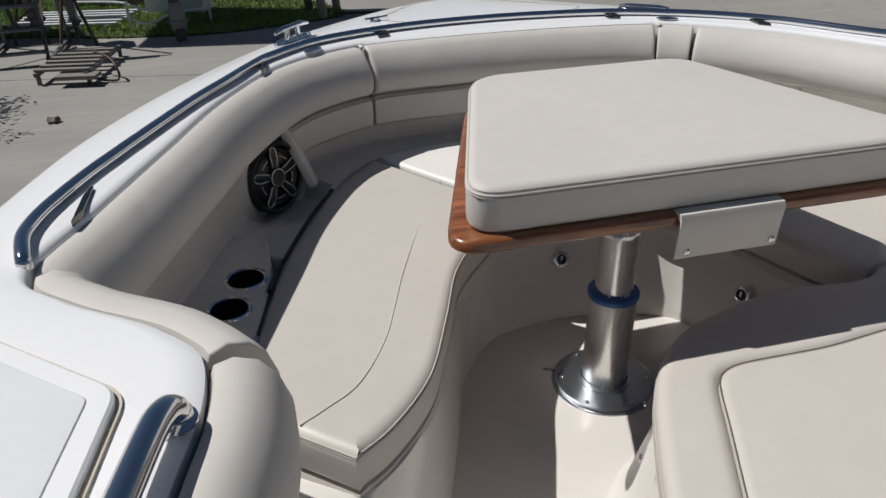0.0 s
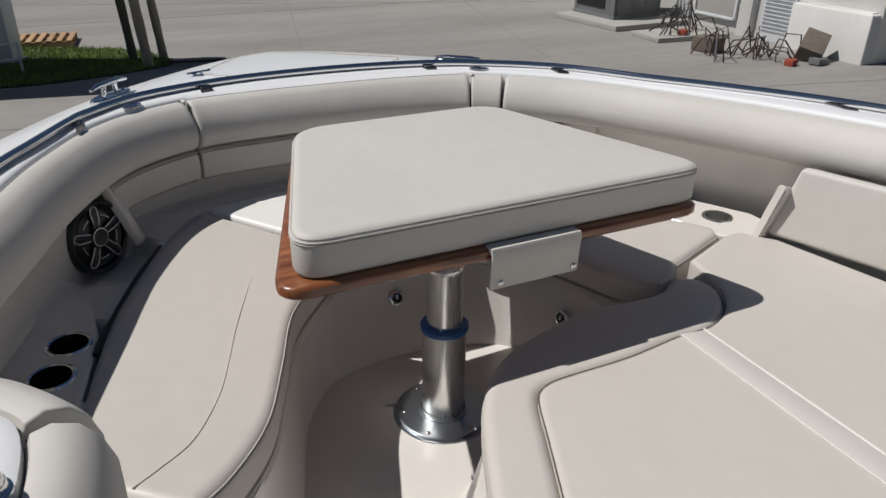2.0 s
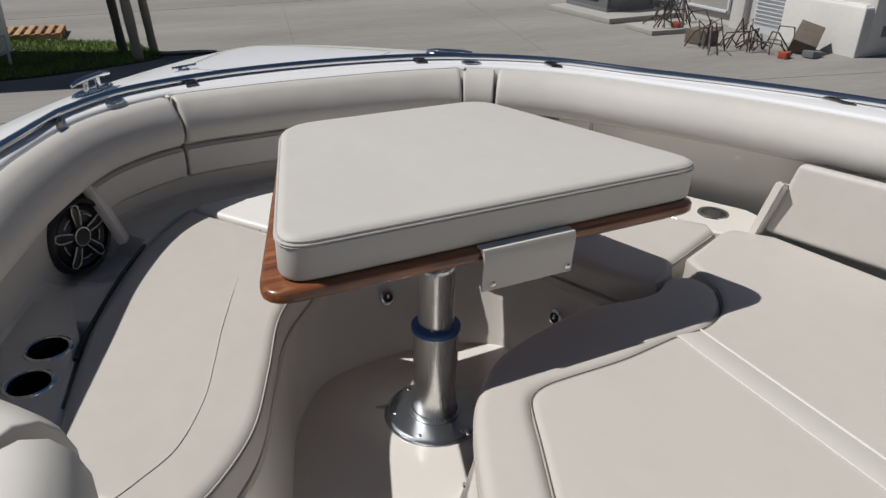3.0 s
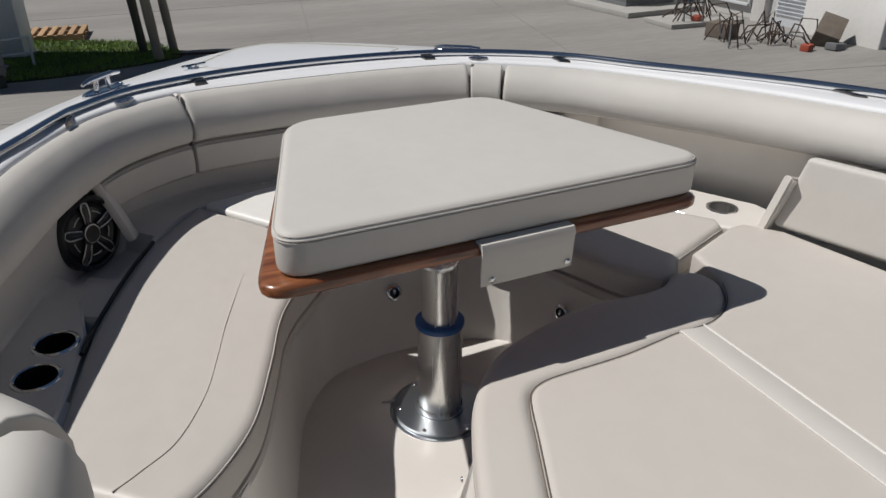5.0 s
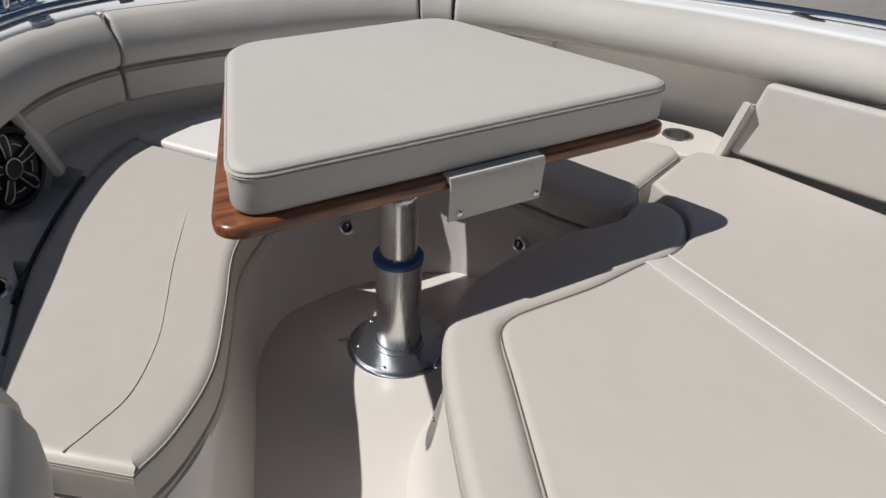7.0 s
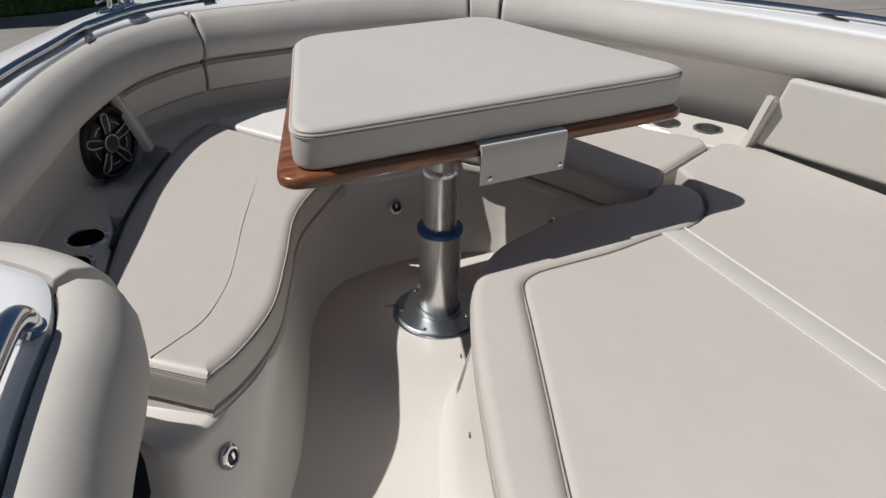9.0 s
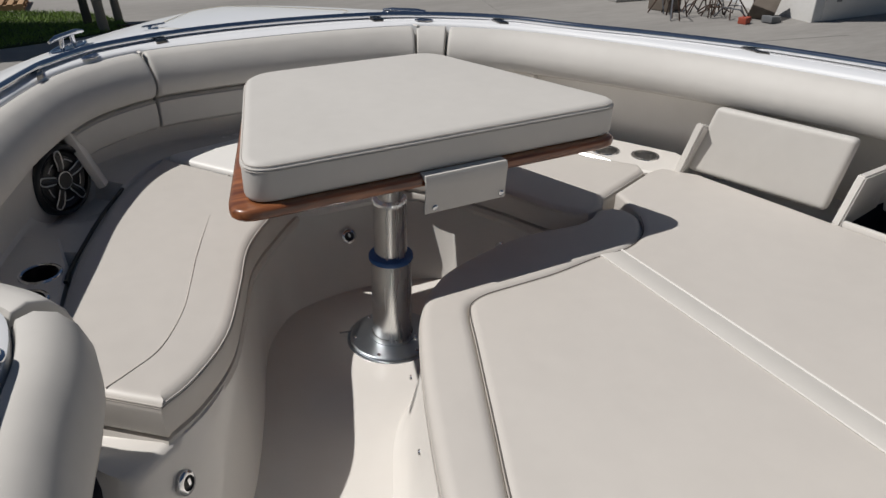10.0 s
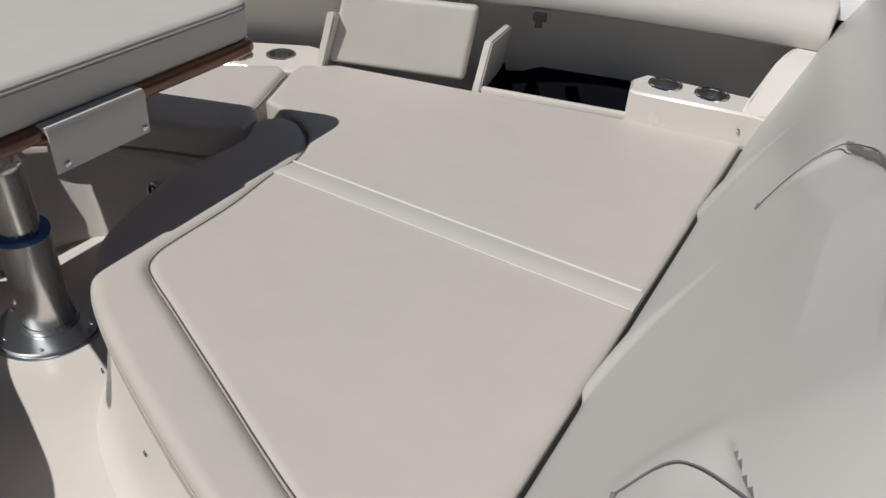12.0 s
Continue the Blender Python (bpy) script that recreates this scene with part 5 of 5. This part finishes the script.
def shrub(x, y):
    """A loose shrub: a short stem with twigs and many small leaves."""
    rnd = random.Random(21)
    t = thing("shrub", (x, y, YARD), "loose green shrub added out of view to cast leafy shade", "shrub")
    twigs, leaves = bmesh.new(), bmesh.new()
    tube([Vector((x, y, YARD)), Vector((x + 0.03, y, YARD + 0.5)), Vector((x, y + 0.03, YARD + 0.9))], [0.05, 0.04, 0.03], 8, twigs)
    for k in range(26):
        a, r, h = rnd.uniform(0, 6.283), rnd.uniform(0.25, 0.85), rnd.uniform(0.7, 1.9)
        tip = Vector((x + r * math.cos(a), y + r * math.sin(a), YARD + h))
        tube([Vector((x, y, YARD + min(0.8, h * 0.5))), tip], [0.016, 0.005], 5, twigs)
        for _ in range(34):
            p = tip + Vector((rnd.gauss(0, 0.13), rnd.gauss(0, 0.13), rnd.gauss(0, 0.11)))
            u = Vector((rnd.gauss(0, 1), rnd.gauss(0, 1), rnd.gauss(0, 0.5))).normalized()
            w = u.cross(Vector((rnd.gauss(0, 1), rnd.gauss(0, 1), rnd.gauss(0, 1)))).normalized()
            leaves.faces.new([leaves.verts.new(v) for v in (p - u * 0.06, p + w * 0.018, p + u * 0.06, p - w * 0.018)])
    part("stem", twigs, DARK_POST, t)
    part("crown", leaves, GRASS, t, "many small green leaves")
    return t


# Stands out of view, added for the leafy shade on the concrete.
shrub(-5.55, 8.3)
rail = thing("pipe_rail", (-3.0, 11.9, YARD), "low bent metal pipe rail along the grass", "rail")
for z in (0.25, 0.5):
    part("pipe", tube(smooth_line([(-4.2, 12.4, YARD + z), (-3.4, 12.1, YARD + z), (-3.0, 11.95, YARD + z - 0.1), (-2.6, 12.25, YARD + z), (-2.0, 12.5, YARD + z)], 5), 0.02, 8), PANEL, rail)
for x, y in ((-4.2, 12.4), (-3.3, 12.05), (-2.0, 12.5)):
    part("upright", bar((x, y, YARD), (x, y, YARD + 0.52), 0.04), PANEL, rail)
rock = lathe([(0.02, 0.0), (0.065, 0.01), (0.075, 0.035), (0.045, 0.065), (0.01, 0.07)], 14, pose(-3.59, 7.5, YARD))
for v in rock.verts:
    v.co += noise.noise_vector(v.co * 14) * 0.03
tagged(finish("clod", rock, BROWN), "brown clod lying on the concrete", "clod")


# ---------------------------------------------------------------- building across the yard
def building():
    b = thing("building", (15, 12, YARD), "white stucco building with a plinth and louvred door", "building")
    G, H = YARD, 5.8
    part("wall", block(pose(14.25, 15.6, G + H / 2), 3.5, 16.0, H, 0.02), STUCCO, b)
    part("plinth", slab(rounded([(12.25, 7.62), (13.6, 7.62), (13.6, 9.45), (12.25, 9.45)], 0.03), [(0, G), (0, G + 0.86), (0.02, G + 0.90), (0.12, G + 0.93)]), STUCCO, b, "white stucco plinth with a sloped top")
    part("roof", block(pose(14.25, 15.6, G + H + 0.15), 3.8, 16.4, 0.3, 0.03), STUCCO, b)
    part("corner_pier", block(pose(12.45, 10.75, G + H / 2), 0.22, 0.35, H, 0.01), STUCCO, b)
    d = part("louvred_door", block(pose(12.48, 9.95, G + 1.2), 0.06, 0.85, 2.4, 0.01), PANEL, b, "white louvred door")
    for k in range(26):
        part("louvre", block(pose(12.44, 9.95, G + 0.2 + 0.08 * k, 0, 62, 0), 0.084, 0.70, 0.010), PANEL, d)
    f = part("wall_panel", block(pose(12.47, 11.75, G + 0.62), 0.05, 1.25, 0.75, 0.01), CURB, b, "framed grey panel low on the wall")
    for z in (0.30, 0.94):
        part("frame_bar", block(pose(12.43, 11.75, G + z), 0.06, 1.35, 0.06, 0.008), PANEL, f)
    for y in (11.1, 12.4):
        part("frame_bar", block(pose(12.43, y, G + 0.62), 0.06, 0.06, 0.7, 0.008), PANEL, f)
    for y in (12.65, 12.8, 13.0):
        part("pipe", tube([Vector((12.42, y, G)), Vector((12.42, y, G + 2.6))], 0.035, 10), PANEL, b)
    hose = [Vector((12.38, 13.45 + 0.30 * math.cos(a), G + 1.15 + 0.32 * math.sin(a))) for a in (2 * math.pi * k / 28 for k in range(29))]
    part("hose_coil", tube(hose, 0.022, 8), BLACK, b, "coiled black hose")
    part("outlet_box", block(pose(12.9, 7.605, G + 0.45), 0.14, 0.04, 0.2, 0.01), GREY_METAL, b, "small outlet box")
    return b


def garage():
    g = thing("garage", (20, 9, YARD), "white building with a wide dark open doorway", "building")
    G, H = YARD, 5.0
    part("pier", block(pose(24.6, 9.2, G + H / 2), 0.8, 0.6, H, 0.02), STUCCO, g)
    part("lintel", block(pose(20.3, 9.2, G + H - 0.6), 8.2, 0.6, 1.2, 0.02), STUCCO, g)
    part("back_wall", block(pose(20.5, 17.0, G + H / 2), 9.0, 0.3, H), GREY_METAL, g)
    part("side_wall", block(pose(24.9, 13.2, G + H / 2), 0.3, 7.6, H), GREY_METAL, g)
    part("roof", block(pose(20.5, 13.0, G + H + 0.15), 9.4, 8.6, 0.3), STUCCO, g)
    # Dark sheet added in the doorway: colour in place of the shade inside.
    part("roller_door", block(pose(20.2, 9.6, G + 2.25), 8.0, 0.08, 3.3, 0.01), GREY_METAL, g, "dark sheet put in for the shade inside the doorway")
    part("floor_slab", block(pose(20.3, 13.2, G + 0.01), 8.6, 7.6, 0.02), GREY_METAL, g)
    return g


building(), garage()


def ac_unit():
    a = thing("air_conditioner", (11.1, 13.7, YARD), "large grey rooftop-type air conditioner on a concrete pad", "air conditioner")
    m = pose(11.15, 13.75, YARD, 0, 0, 4)
    part("housing", block(m @ pose(0, 0, 0.72), 1.45, 1.5, 1.1, 0.02), GREY_METAL, a)
    part("coil_opening", block(m @ pose(-0.73, 0.12, 0.75), 0.03, 1.05, 0.85, 0.005), BLACK, a, "dark coil opening")
    for k in range(14):
        part("grille_slat", block(m @ pose(-0.752, 0.12, 0.38 + 0.056 * k), 0.012, 1.05, 0.010), BLACK, a)
    for sx in (-0.66, 0.66):
        for sy in (-0.68, 0.68):
            part("corner_post", block(m @ pose(sx, sy, 0.72), 0.14, 0.14, 1.14, 0.01), GREY_METAL, a)
    part("base_rail", block(m @ pose(0, 0, 0.15), 1.5, 1.55, 0.1, 0.01), GREY_METAL, a)
    for k in range(3):
        part("access_panel", block(m @ pose(-0.45 + 0.45 * k, -0.755, 0.75), 0.40, 0.012, 0.85, 0.004), GREY_METAL, a)
    part("label_plate", block(m @ pose(0.1, -0.768, 0.6), 0.06, 0.006, 0.16), PANEL, a)
    return a


tagged(finish("concrete_pad", block(pose(11.05, 13.4, YARD + 0.06, 0, 0, 4), 2.3, 2.3, 0.12, 0.015), CURB), "raised concrete pad under the air conditioner", "concrete pad")
ac_unit()
tagged(finish("concrete_pad", block(pose(11.0, 11.2, YARD + 0.05, 0, 0, -3), 1.9, 1.0, 0.10, 0.015), CURB), "low concrete pad under scrap metal", "concrete pad")


def scrap(cx, cy, seed, n, spread, z0, label):
    """A heap of bent frames made of bars."""
    rnd = random.Random(seed)
    s = thing("scrap_heap", (cx, cy, YARD + z0), label, "scrap metal", "scrap heaps")
    for k in range(n):
        x, y, a = cx + rnd.uniform(-spread, spread), cy + rnd.uniform(-0.35, 0.35), rnd.uniform(0, 3.14)
        h, w = rnd.uniform(0.15, 0.62), rnd.uniform(0.2, 0.42)
        d = Vector((math.cos(a), math.sin(a), 0)) * w
        base = Vector((x, y, YARD + z0 + 0.018))
        pts = [base - d, base - d * 0.4 + Vector((rnd.uniform(-.15, .15), rnd.uniform(-.15, .15), h)), base + d * 0.6 + Vector((0, 0, h * rnd.uniform(0.4, 1.0))), base + d]
        part("bent_bar", tube(pts, 0.015, 6), DARK_METAL if k % 4 else ALU, s)
    return s


scrap(10.95, 11.15, 3, 11, 0.7, 0.10, "tangled dark metal frames on a low pad")
scrap(10.75, 9.15, 8, 14, 0.8, 0.0, "tangled dark metal frames lying on the concrete")
scrap(11.3, 8.55, 12, 6, 0.45, 0.0, "bent dark metal bars beside a brown box")
for at, rot, size, mat, lab in (((11.75, 8.35, YARD + 0.24), (18, -28, 30), (0.62, 0.45, 0.34), BROWN, "tilted brown metal box on the scrap"),
                                ((10.45, 9.75, YARD + 0.15), (0, 0, 15), (0.42, 0.5, 0.28), BROWN, "brown metal box beside bent bars"),
                                ((10.98, 8.12, YARD + 0.06), (0, 0, 20), (0.24, 0.16, 0.12), RUST, "small red metal piece on the ground"),
                                ((11.55, 7.98, YARD + 0.06), (0, 6, 10), (0.34, 0.22, 0.12), GREY_METAL, "small grey metal piece on the ground"),
                                ((10.85, 10.95, YARD + 0.15), (0, 0, 30), (0.26, 0.16, 0.10), RUST, "small red metal piece on the pad")):
    tagged(finish("scrap_box", block(pose(*at, *rot), *size, 0.012), mat), lab, "scrap metal", "loose scrap pieces")
for x, y in ((9.2, 18.2), (10.6, 18.0), (12.0, 17.7)):
    tagged(finish("utility_box", block(pose(x, y, YARD + 0.4), 0.7, 0.5, 0.8, 0.02), PANEL), "pale utility box by the wall", "utility box", "utility boxes")
